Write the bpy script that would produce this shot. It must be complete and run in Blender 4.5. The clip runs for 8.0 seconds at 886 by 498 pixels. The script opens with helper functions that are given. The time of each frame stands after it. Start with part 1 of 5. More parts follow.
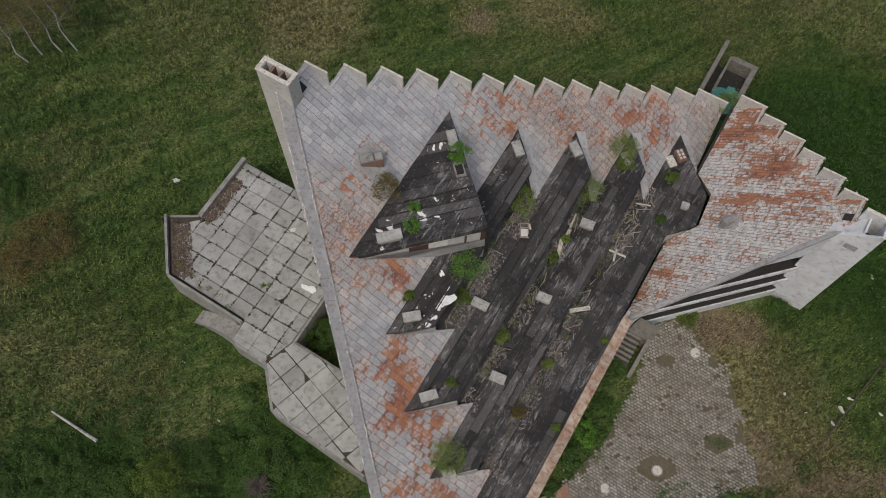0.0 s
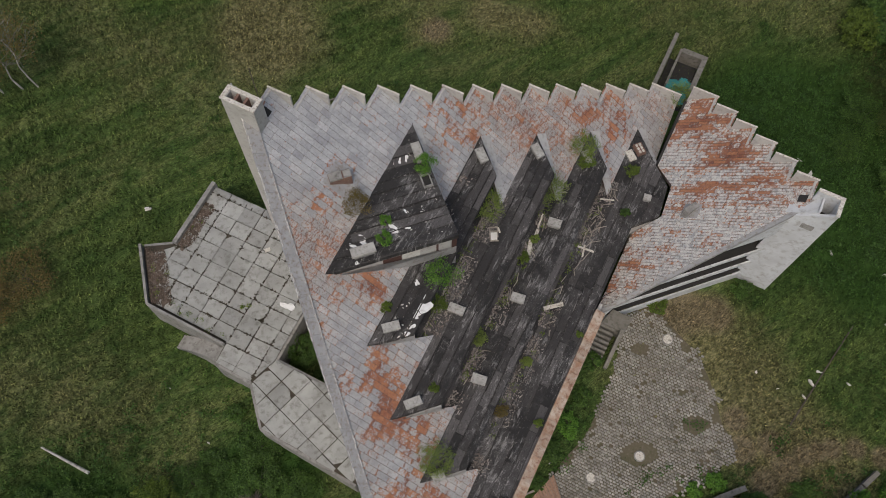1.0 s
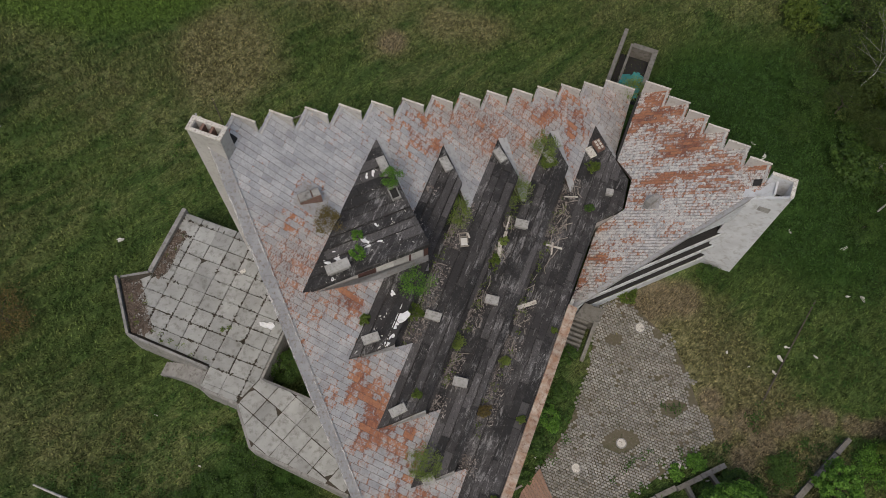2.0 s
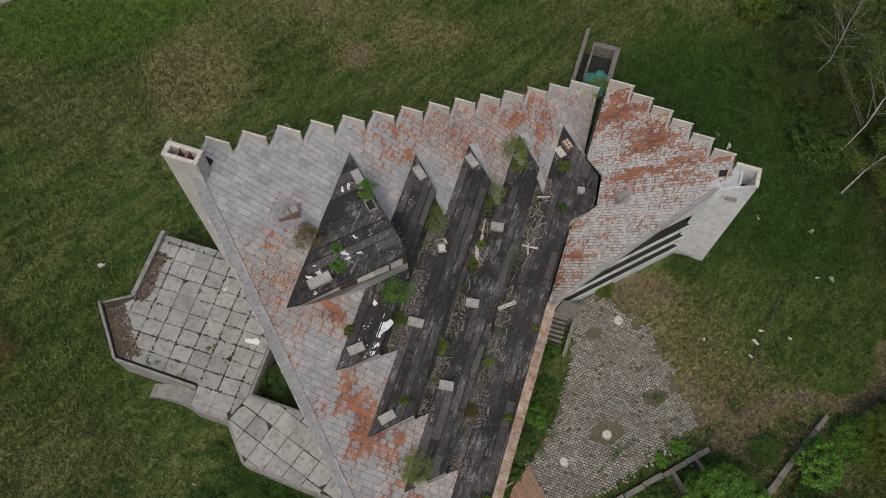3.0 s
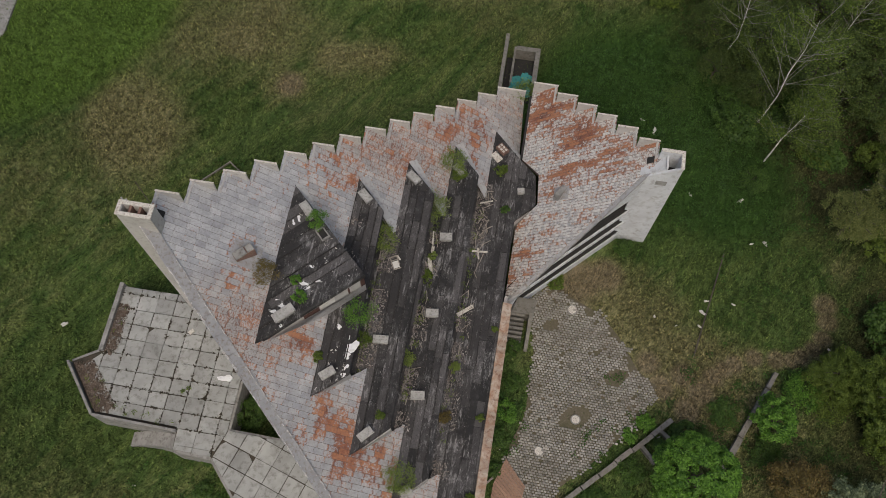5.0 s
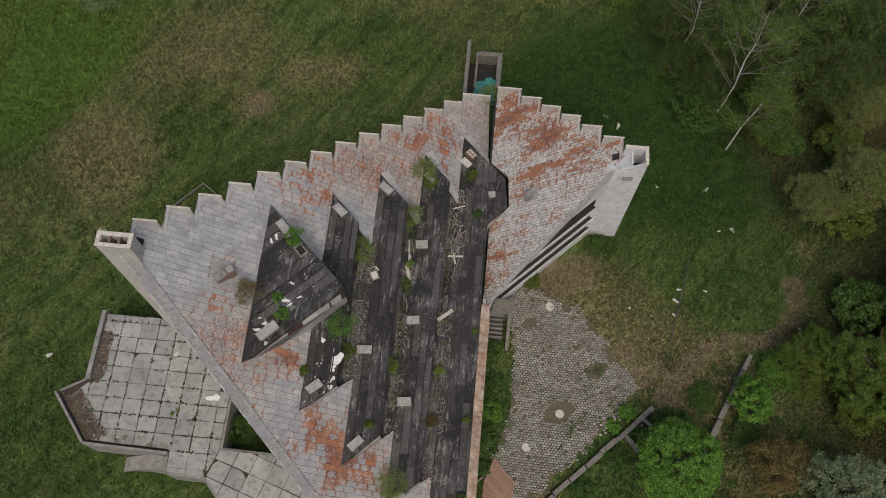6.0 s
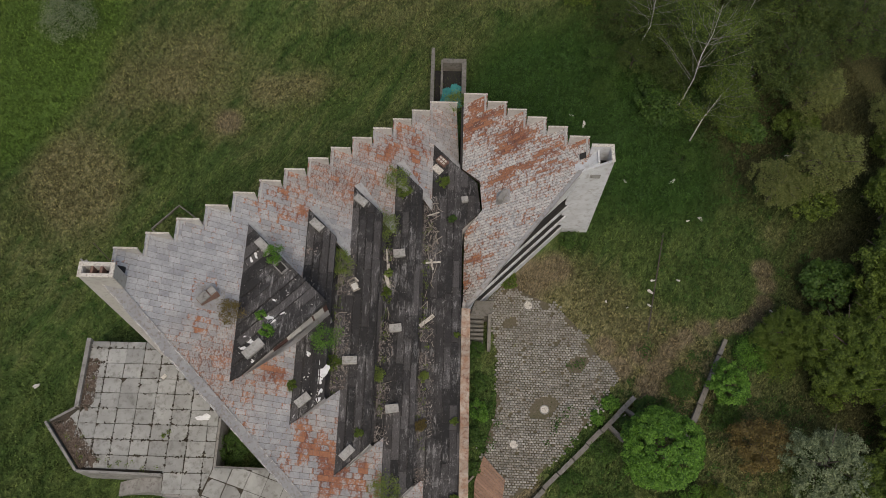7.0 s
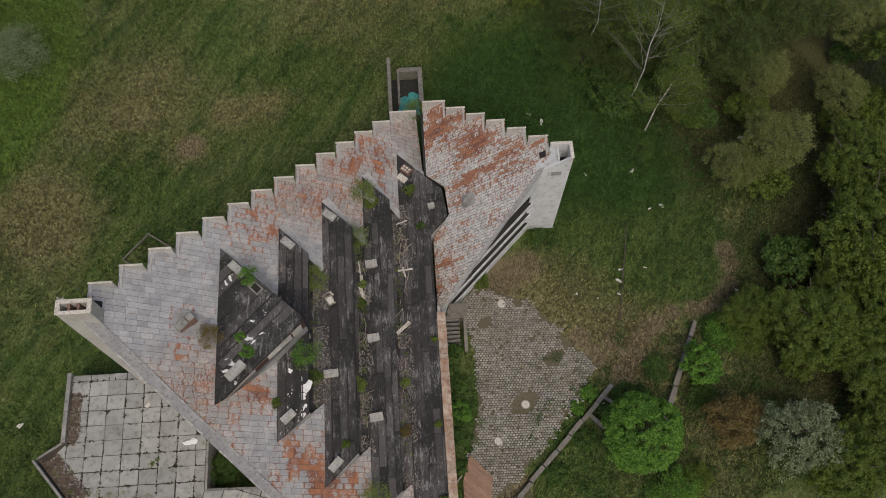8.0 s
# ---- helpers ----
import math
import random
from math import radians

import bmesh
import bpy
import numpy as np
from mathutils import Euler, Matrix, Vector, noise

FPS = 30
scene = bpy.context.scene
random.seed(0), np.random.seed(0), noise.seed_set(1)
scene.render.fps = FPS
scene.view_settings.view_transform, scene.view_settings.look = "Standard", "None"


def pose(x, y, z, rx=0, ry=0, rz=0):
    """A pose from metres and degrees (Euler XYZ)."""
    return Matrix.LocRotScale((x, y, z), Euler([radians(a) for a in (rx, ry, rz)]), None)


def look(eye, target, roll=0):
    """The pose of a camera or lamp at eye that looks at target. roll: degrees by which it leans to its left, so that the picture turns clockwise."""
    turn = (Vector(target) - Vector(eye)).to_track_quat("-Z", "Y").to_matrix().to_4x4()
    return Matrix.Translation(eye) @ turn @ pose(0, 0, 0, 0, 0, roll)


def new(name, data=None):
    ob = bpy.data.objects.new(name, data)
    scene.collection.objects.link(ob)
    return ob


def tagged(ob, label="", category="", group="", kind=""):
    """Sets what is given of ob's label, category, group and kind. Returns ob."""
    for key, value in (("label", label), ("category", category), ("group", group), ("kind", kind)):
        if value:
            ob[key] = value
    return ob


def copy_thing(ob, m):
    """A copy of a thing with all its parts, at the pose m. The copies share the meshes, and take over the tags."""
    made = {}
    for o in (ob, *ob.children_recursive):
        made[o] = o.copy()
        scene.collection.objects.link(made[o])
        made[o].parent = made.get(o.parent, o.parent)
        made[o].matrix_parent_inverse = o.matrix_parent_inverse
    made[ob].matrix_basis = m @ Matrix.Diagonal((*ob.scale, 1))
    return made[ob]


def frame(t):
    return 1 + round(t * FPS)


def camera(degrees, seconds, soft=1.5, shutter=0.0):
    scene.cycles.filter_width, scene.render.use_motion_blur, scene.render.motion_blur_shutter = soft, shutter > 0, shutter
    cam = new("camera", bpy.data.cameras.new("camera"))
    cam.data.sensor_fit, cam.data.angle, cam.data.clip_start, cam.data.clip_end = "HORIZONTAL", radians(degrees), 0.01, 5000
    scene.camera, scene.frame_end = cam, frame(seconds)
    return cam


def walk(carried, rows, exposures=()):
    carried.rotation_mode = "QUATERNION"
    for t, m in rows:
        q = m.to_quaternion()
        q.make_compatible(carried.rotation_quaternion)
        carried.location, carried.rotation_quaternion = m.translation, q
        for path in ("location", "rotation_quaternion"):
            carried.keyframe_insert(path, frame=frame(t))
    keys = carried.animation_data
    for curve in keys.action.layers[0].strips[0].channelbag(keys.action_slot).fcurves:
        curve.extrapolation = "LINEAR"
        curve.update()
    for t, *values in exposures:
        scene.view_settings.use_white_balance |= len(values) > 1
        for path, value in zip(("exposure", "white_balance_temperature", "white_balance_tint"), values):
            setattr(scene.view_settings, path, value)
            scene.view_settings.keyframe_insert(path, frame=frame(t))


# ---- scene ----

# A drone rises straight up and turns over a derelict stepped building.
cam = camera(54.2, 8.0, 0.88)
TILT, ROLL = -67.35, 1.3
ROWS = [
    (0.0, 64.22, 0.0), (0.5, 64.98, -2.31), (1.0, 65.82, -4.68), (1.5, 66.68, -7.28), (3.0, 68.75, -13.22),
    (3.5, 69.47, -15.23), (4.0, 70.19, -17.28), (4.5, 70.93, -19.30), (6.0, 73.22, -25.43), (6.5, 74.00, -27.39),
    (7.0, 74.74, -29.38), (7.5, 75.49, -31.50), (8.0, 76.22, -34.47),
]
walk(cam, [(t, pose(0, 0, z, 90 + TILT, 0, yaw) @ pose(0, 0, 0, 0, 0, ROLL)) for t, z, yaw in ROWS], [(0.0, -0.13, 6950, 8.5), (8.0, -0.15, 7200, 8.8)])

# ---- light: an overcast sky, with a wide weak sun ----
world = bpy.data.worlds.new("overcast_sky")
scene.world = world
world.use_nodes = True
wn = world.node_tree.nodes
sky = wn.new("ShaderNodeTexSky")
sky.sky_type, sky.sun_disc = "NISHITA", False
SUN_EL, SUN_ROT = 58.0, 205.0
sky.sun_elevation, sky.sun_rotation = radians(SUN_EL), radians(SUN_ROT)
sky.dust_density, sky.air_density = 4.0, 1.0
wn["Background"].inputs["Strength"].default_value = 0.135
world.node_tree.links.new(sky.outputs[0], wn["Background"].inputs["Color"])
sun = new("sun", bpy.data.lights.new("sun", "SUN"))
sun.data.energy, sun.data.angle, sun.data.color = 1.15, radians(30), (1.0, 0.96, 0.9)
sun.matrix_world = look((0, 0, 0), (-math.sin(radians(SUN_ROT)) * math.cos(radians(SUN_EL)), -math.cos(radians(SUN_ROT)) * math.cos(radians(SUN_EL)), -math.sin(radians(SUN_EL))))
scene.view_settings.exposure = 0.0

# ---- the plan's own axes: u along the roof strips, v down the main slope ----
UX, UY = 0.4930, 0.8700


def P(u, v, z=0.0):
    return (u * UX + v * UY, u * UY - v * UX, z)


def zl(u, v):
    return 4.41 - 0.7055 * v


def zr(u, v):
    return -3.455 + 0.185 * u + 0.83 * v


ANG = math.degrees(math.atan2(UY, UX))

# ---- materials ----
MATS = {}


def nodes_of(name):
    m = bpy.data.materials.new(name)
    m.use_nodes = True
    MATS[name] = m
    n, l = m.node_tree.nodes, m.node_tree.links
    return m, n, l, n["Principled BSDF"]


def ramp(n, l, src, stops):
    r = n.new("ShaderNodeValToRGB")
    el = r.color_ramp.elements
    while len(el) < len(stops):
        el.new(0.5)
    for e, (p, c) in zip(el, stops):
        e.position, e.color = p, (*c, 1) if len(c) == 3 else c
    l.new(src, r.inputs[0])
    return r.outputs[0]


def noise_tex(n, l, scale, detail=4.0, rough=0.55, vec=None, distortion=0.0):
    t = n.new("ShaderNodeTexNoise")
    t.inputs["Scale"].default_value, t.inputs["Detail"].default_value = scale, detail
    t.inputs["Roughness"].default_value, t.inputs["Distortion"].default_value = rough, distortion
    if vec is not None:
        l.new(vec, t.inputs["Vector"])
    return t.outputs["Fac"]


def mix(n, l, fac, a, b, mode="MIX"):
    m = n.new("ShaderNodeMix")
    m.data_type, m.blend_type = "RGBA", mode
    for val, sock in ((fac, m.inputs[0]), (a, m.inputs[6]), (b, m.inputs[7])):
        if hasattr(val, "is_linked"):
            l.new(val, sock)
        elif isinstance(val, (int, float)):
            sock.default_value = val
        else:
            sock.default_value = (*val, 1)
    return m.outputs[2]


def mathn(n, l, op, a, b=0.0, clamp=False):
    m = n.new("ShaderNodeMath")
    m.operation, m.use_clamp = op, clamp
    for val, sock in ((a, m.inputs[0]), (b, m.inputs[1])):
        if hasattr(val, "is_linked"):
            l.new(val, sock)
        else:
            sock.default_value = val
    return m.outputs[0]


def position(n):
    return n.new("ShaderNodeNewGeometry").outputs["Position"]


def scaled(n, l, vec, s, turn=0.0):
    m = n.new("ShaderNodeMapping")
    if turn:
        m.vector_type, s = "TEXTURE", tuple(1 / k if k else 1e6 for k in s)
    m.inputs["Scale"].default_value = s
    m.inputs["Rotation"].default_value = (0, 0, radians(turn))
    l.new(vec, m.inputs["Vector"])
    return m.outputs[0]


def bump(n, l, bsdf, height, strength, dist=0.02):
    b = n.new("ShaderNodeBump")
    b.inputs["Strength"].default_value, b.inputs["Distance"].default_value = strength, dist
    l.new(height, b.inputs["Height"])
    l.new(b.outputs[0], bsdf.inputs["Normal"])


def rand_of(n, per_island):
    if per_island:
        return n.new("ShaderNodeNewGeometry").outputs["Random Per Island"]
    return n.new("ShaderNodeObjectInfo").outputs["Random"]


def speckled(name, a, b, c, fine=6.0, coarse=0.6, rough=0.85, bumpy=0.4, metallic=0.0, island=None, spread=0.3):
    """Two colours by coarse noise, a third by fine grain."""
    m, n, l, p = nodes_of(name)
    pos = position(n)
    base = mix(n, l, ramp(n, l, noise_tex(n, l, coarse, 5, 0.6, pos), [(0.35, (0, 0, 0)), (0.65, (1, 1, 1))]), a, b)
    fine_n = noise_tex(n, l, fine, 6, 0.65, pos)
    col = mix(n, l, ramp(n, l, fine_n, [(0.5, (0, 0, 0)), (0.72, (1, 1, 1))]), base, c)
    if island is not None:
        k = mathn(n, l, "MULTIPLY_ADD", rand_of(n, island), spread)
        n[k.node.name].inputs[2].default_value = 1.0 - spread / 2
        col = mix(n, l, 1.0, col, k, "MULTIPLY")
    l.new(col, p.inputs["Base Color"])
    p.inputs["Roughness"].default_value, p.inputs["Metallic"].default_value = rough, metallic
    bump(n, l, p, fine_n, bumpy)
    return m


def sheet_metal(name, island, rust_amount, spots_at=(), chalky=0.7, size=(0.43, 0.66), long_rust=1.0):
    """Old galvanised sheets, blue-grey to tan, with rust on whole sheets, in runs and at the joints."""
    m, n, l, p = nodes_of(name)
    pos = position(n)
    flat_pos = scaled(n, l, pos, (1, 1, 0))
    r = rand_of(n, island)
    local = n.new("ShaderNodeSeparateXYZ")
    l.new(n.new("ShaderNodeUVMap").outputs[0], local.inputs[0])

    def near_edge(axis, length, reach):
        half = mathn(n, l, "SUBTRACT", 0.5, mathn(n, l, "ABSOLUTE", mathn(n, l, "SUBTRACT", local.outputs[axis], 0.5)))
        return mathn(n, l, "SUBTRACT", 1.0, mathn(n, l, "DIVIDE", mathn(n, l, "MULTIPLY", half, length), reach), True)

    def around(spots, start):
        total = start
        for u, v, rad, k in spots:
            d = n.new("ShaderNodeVectorMath")
            d.operation = "DISTANCE"
            l.new(flat_pos, d.inputs[0])
            d.inputs[1].default_value = P(u, v)
            total = mathn(n, l, "ADD", total, mathn(n, l, "MULTIPLY", mathn(n, l, "SUBTRACT", 1.0, mathn(n, l, "DIVIDE", d.outputs["Value"], rad), True), k))
        return total

    region = noise_tex(n, l, 0.13, 4, 0.6, flat_pos)
    cold = ramp(n, l, r, [(0.0, (0.36, 0.37, 0.39)), (0.3, (0.405, 0.415, 0.435)), (0.7, (0.44, 0.45, 0.465)), (1.0, (0.50, 0.51, 0.525))])
    warm = ramp(n, l, r, [(0.0, (0.37, 0.35, 0.33)), (0.4, (0.425, 0.40, 0.375)), (0.75, (0.45, 0.425, 0.40)), (1.0, (0.50, 0.485, 0.47))])
    tan = around(((22.5, -20.5, 8.0, -0.55), (27.0, -15.5, 5.0, -0.15), (17.0, -16.5, 6.0, 0.25), (33.0, -8.5, 7.0, 0.2)), mathn(n, l, "ADD", region, mathn(n, l, "MULTIPLY", r, 0.12)))
    grey = mix(n, l, ramp(n, l, tan, [(0.38, (0, 0, 0)), (0.68, (0.85, 0.85, 0.85))]), cold, warm)
    blotch = noise_tex(n, l, 1.1, 5, 0.7, pos)
    grey = mix(n, l, 1.0, grey, ramp(n, l, blotch, [(0.3, (0.74, 0.74, 0.75)), (0.55, (1, 1, 1)), (0.75, (1.12, 1.12, 1.12))]), "MULTIPLY")
    dirt = noise_tex(n, l, 8.0, 6, 0.7, pos)
    grey = mix(n, l, ramp(n, l, dirt, [(0.47, (0, 0, 0)), (0.78, (0.7, 0.7, 0.7))]), grey, (0.20, 0.18, 0.165))
    chalk = noise_tex(n, l, 3.1, 6, 0.75, pos)
    grey = mix(n, l, ramp(n, l, chalk, [(0.92 - 0.5 * chalky, (0, 0, 0)), (1.04 - 0.5 * chalky, (chalky, chalky, chalky))]), grey, (0.63, 0.62, 0.60))
    big = noise_tex(n, l, 0.45, 5, 0.65, scaled(n, l, pos, (1.0 * long_rust, 1.0 / long_rust, 0), ANG))
    small = noise_tex(n, l, 6.0, 6, 0.78, pos)
    ends, sides = near_edge(1, size[1], 0.12), near_edge(0, size[0], 0.06)
    amount = mathn(n, l, "ADD", mathn(n, l, "MULTIPLY", big, 1.35), mathn(n, l, "MULTIPLY", small, 1.12))
    amount = mathn(n, l, "ADD", amount, mathn(n, l, "MULTIPLY", mathn(n, l, "SUBTRACT", r, 0.5), 0.22))
    amount = mathn(n, l, "ADD", amount, mathn(n, l, "ADD", mathn(n, l, "MULTIPLY", ends, 0.13), mathn(n, l, "MULTIPLY", sides, 0.03)))
    amount = around(spots_at, amount)
    mask = ramp(n, l, mathn(n, l, "SUBTRACT", amount, 1.0 - rust_amount), [(0.60, (0, 0, 0)), (0.74, (0.95, 0.95, 0.95))])
    marks = noise_tex(n, l, 9.0, 4, 0.7, scaled(n, l, pos, (0.7, 1.5, 1.0), ANG))
    marks = mathn(n, l, "ADD", mathn(n, l, "ADD", marks, mathn(n, l, "MULTIPLY", tan, 0.45)), mathn(n, l, "MULTIPLY", ends, 0.07))
    mask = mathn(n, l, "MAXIMUM", mask, ramp(n, l, marks, [(0.845, (0, 0, 0)), (0.91, (0.85, 0.85, 0.85))]))
    rust = ramp(n, l, mathn(n, l, "ADD", mathn(n, l, "MULTIPLY", small, 0.8), mathn(n, l, "MULTIPLY", r, 0.2)), [(0.36, (0.11, 0.038, 0.024)), (0.50, (0.275, 0.092, 0.044)), (0.68, (0.46, 0.20, 0.092))])
    l.new(mix(n, l, mask, grey, rust), p.inputs["Base Color"])
    p.inputs["Roughness"].default_value, p.inputs["Metallic"].default_value = 0.62, 0.1
    bump(n, l, p, dirt, 0.25)
    return m


def felt(name):
    """Bitumen felt: near black lanes with a brown cast, worn chalky streaks and flakes along them."""
    m, n, l, p = nodes_of(name)
    pos = position(n)
    flat_pos = scaled(n, l, pos, (1, 1, 0))
    fine = noise_tex(n, l, 10.0, 6, 0.75, pos)
    base = ramp(n, l, rand_of(n, False), [(0.0, (0.012, 0.0115, 0.012)), (0.4, (0.023, 0.0215, 0.022)), (0.7, (0.043, 0.040, 0.0405)), (1.0, (0.082, 0.077, 0.078))])
    wide = noise_tex(n, l, 0.3, 4, 0.65, flat_pos)
    streak = noise_tex(n, l, 1.0, 6, 0.75, scaled(n, l, pos, (0.9, 4.0, 0), ANG), 0.5)
    bloom = mathn(n, l, "ADD", mathn(n, l, "MULTIPLY", noise_tex(n, l, 1.3, 6, 0.75, flat_pos), 0.6), mathn(n, l, "MULTIPLY", wide, 0.5))
    col = mix(n, l, ramp(n, l, bloom, [(0.52, (0, 0, 0)), (0.72, (0.6, 0.6, 0.6))]), base, (0.113, 0.109, 0.110))
    worn = mathn(n, l, "ADD", mathn(n, l, "MULTIPLY", streak, 0.75), mathn(n, l, "MULTIPLY", wide, 0.42))
    worn = mathn(n, l, "ADD", worn, mathn(n, l, "MULTIPLY", fine, 0.18))
    col = mix(n, l, ramp(n, l, worn, [(0.715, (0, 0, 0)), (0.81, (0.8, 0.8, 0.8))]), col, (0.265, 0.26, 0.262))
    fleck = mathn(n, l, "ADD", noise_tex(n, l, 5.0, 5, 0.8, scaled(n, l, pos, (0.8, 1.6, 0), ANG)), mathn(n, l, "MULTIPLY", wide, 0.3))
    col = mix(n, l, ramp(n, l, fleck, [(0.765, (0, 0, 0)), (0.82, (0.9, 0.9, 0.9))]), col, (0.42, 0.405, 0.39))
    col = mix(n, l, ramp(n, l, fine, [(0.34, (0.9, 0.9, 0.9)), (0.48, (0, 0, 0))]), col, (0.010, 0.009, 0.009))
    l.new(col, p.inputs["Base Color"])
    p.inputs["Roughness"].default_value = 0.8
    bump(n, l, p, fine, 0.6)
    return m


def leafy(name, dark, light, rough=0.6):
    m, n, l, p = nodes_of(name)
    r = rand_of(n, True)
    k = mathn(n, l, "ADD", mathn(n, l, "MULTIPLY", r, 0.6), mathn(n, l, "MULTIPLY", noise_tex(n, l, 0.7, 3, 0.5, position(n)), 0.5))
    col = ramp(n, l, k, [(0.2, dark), (0.8, light)])
    l.new(col, p.inputs["Base Color"])
    p.inputs["Roughness"].default_value = rough
    thin = n.new("ShaderNodeBsdfTranslucent")
    l.new(mix(n, l, 1.0, col, (1.15, 1.15, 0.7), "MULTIPLY"), thin.inputs["Color"])
    both = n.new("ShaderNodeMixShader")
    both.inputs[0].default_value = 0.4
    l.new(p.outputs[0], both.inputs[1])
    l.new(thin.outputs[0], both.inputs[2])
    l.new(both.outputs[0], n["Material Output"].inputs["Surface"])
    return m


def ground_material(name, island=False):
    m, n, l, p = nodes_of(name)
    pos = position(n)
    big = noise_tex(n, l, 0.055, 5, 0.6, pos, 0.6)
    mid = noise_tex(n, l, 0.30, 7, 0.7, scaled(n, l, pos, (0.55, 2.1, 1), 28), 0.8)
    fine = noise_tex(n, l, 3.2, 8, 0.8, pos, 0.3)
    green = mix(n, l, ramp(n, l, mid, [(0.30, (0, 0, 0)), (0.70, (1, 1, 1))]), (0.036, 0.076, 0.020), (0.120, 0.166, 0.053))
    dry = mix(n, l, ramp(n, l, fine, [(0.4, (0, 0, 0)), (0.65, (1, 1, 1))]), (0.115, 0.112, 0.050), (0.285, 0.262, 0.145))
    amount = mathn(n, l, "ADD", mathn(n, l, "MULTIPLY", big, 0.9), mathn(n, l, "MULTIPLY", mid, 0.55))

    def blob(x, y, r, k):
        d = n.new("ShaderNodeVectorMath")
        d.operation = "DISTANCE"
        l.new(scaled(n, l, pos, (1, 1, 0)), d.inputs[0])
        d.inputs[1].default_value = (x, y, 0)
        return mathn(n, l, "MULTIPLY", mathn(n, l, "SUBTRACT", 1.0, mathn(n, l, "DIVIDE", d.outputs["Value"], r), True), k)

    for x, y, r, k in ((23, 16, 9, 0.5), (28, 8, 6.5, 0.5), (19, 21, 5, 0.45), (2, 49, 3, 0.2), (-12.5, 49.5, 7, 0.5), (3, 58, 7, 0.3), (-6, 57, 6, 0.25), (-0.3, 55.8, 2.5, 0.45), (-5.1, 63.7, 3.0, 0.6), (8.0, 50.9, 3.0, 0.35), (12, 49.5, 3, 0.3), (-2, 46, 5, -0.25), (-18, 58, 5, -0.3), (-27, 15, 9, 0.1), (-14, 5, 6, 0.1), (-22, 22, 14, -0.15),
                       (-10, 32, 10, -0.35), (30, 33, 14, -0.4), (36, 20, 9, -0.25), (41.1, 23.6, 3.0, 0.5), (43.5, 14, 5, 0.45), (8, 14, 6, -0.3), (45, 20, 20, -0.3), (-35, 5, 14, -0.3)):
        amount = mathn(n, l, "ADD", amount, blob(x, y, r, k))
    col = mix(n, l, ramp(n, l, amount, [(0.66, (0, 0, 0)), (1.16, (0.92, 0.92, 0.92))]), green, dry)
    col = mix(n, l, ramp(n, l, fine, [(0.3, (0.75, 0.75, 0.75)), (0.5, (0, 0, 0))]), col, (0.022, 0.036, 0.013))
    bare = mathn(n, l, "ADD", blob(3.0, 49.3, 2.0, 0.9), mathn(n, l, "MULTIPLY", fine, 0.25))
    bare = mathn(n, l, "MAXIMUM", bare, blob(20.5, 20.0, 3.2, 0.75))
    for x, y, r in ((10.5, 4.5, 3.0), (25.1, 7.3, 1.7), (26.8, 8.2, 1.9), (26.0, 10.0, 1.6), (28.4, 9.0, 1.4), (29.5, 9.3, 1.2), (30.6, 9.4, 1.2), (32.4, 9.3, 1.2), (34.2, 8.5, 1.3), (35.3, 8.0, 1.2), (36.3, 8.0, 1.2), (37.6, 8.2, 1.2), (38.8, 8.7, 1.3), (40.0, 10.0, 1.4), (40.6, 11.4, 1.6), (19.3, 20.6, 2.4), (21.5, 20.8, 2.8), (23.6, 20.6, 2.4), (23.7, 12.0, 1.6), (23.8, 9.8, 1.8)):
        bare = mathn(n, l, "MAXIMUM", bare, mathn(n, l, "ADD", blob(x, y, r, 0.95), mathn(n, l, "MULTIPLY", mid, 0.2)))
    col = mix(n, l, ramp(n, l, bare, [(0.25, (0, 0, 0)), (0.62, (0.85, 0.85, 0.85))]), col, mix(n, l, fine, (0.115, 0.09, 0.058), (0.27, 0.225, 0.155)))
    wood = mathn(n, l, "MAXIMUM", blob(56, 30, 22, 2.0), blob(52, -2, 20, 2.0))
    col = mix(n, l, ramp(n, l, mathn(n, l, "ADD", wood, mathn(n, l, "MULTIPLY", mid, 0.4)), [(0.35, (0, 0, 0)), (0.9, (0.8, 0.8, 0.8))]), col, mix(n, l, fine, (0.046, 0.052, 0.020), (0.105, 0.088, 0.050)))
    lawn = mathn(n, l, "ADD", mathn(n, l, "MULTIPLY", mid, 0.2), blob(-22, 78, 26, 3.0))
    col = mix(n, l, ramp(n, l, lawn, [(0.2, (0, 0, 0)), (0.5, (0.9, 0.9, 0.9))]), col, mix(n, l, fine, (0.060, 0.110, 0.022), (0.100, 0.170, 0.036)))
    blades = noise_tex(n, l, 7.0, 5, 0.75, scaled(n, l, pos, (0.5, 2.0, 1), 32), 0.5)
    col = mix(n, l, 1.0, col, ramp(n, l, blades, [(0.36, (0.34, 0.35, 0.33)), (0.5, (0.97, 0.97, 0.97)), (0.66, (1.85, 1.8, 1.65))]), "MULTIPLY")
    lush = mathn(n, l, "ADD", mathn(n, l, "MAXIMUM", blob(33, 34, 15, 1.6), mathn(n, l, "MAXIMUM", blob(38, 25, 9, 1.3), mathn(n, l, "MAXIMUM", blob(-26, 5, 9, 1.8), blob(-12.5, 9, 6, 1.6)))), mathn(n, l, "MULTIPLY", mid, 0.5))
    col = mix(n, l, ramp(n, l, lush, [(0.4, (0, 0, 0)), (0.9, (0.9, 0.9, 0.9))]), col, mix(n, l, fine, (0.013, 0.034, 0.008), (0.055, 0.125, 0.026)))
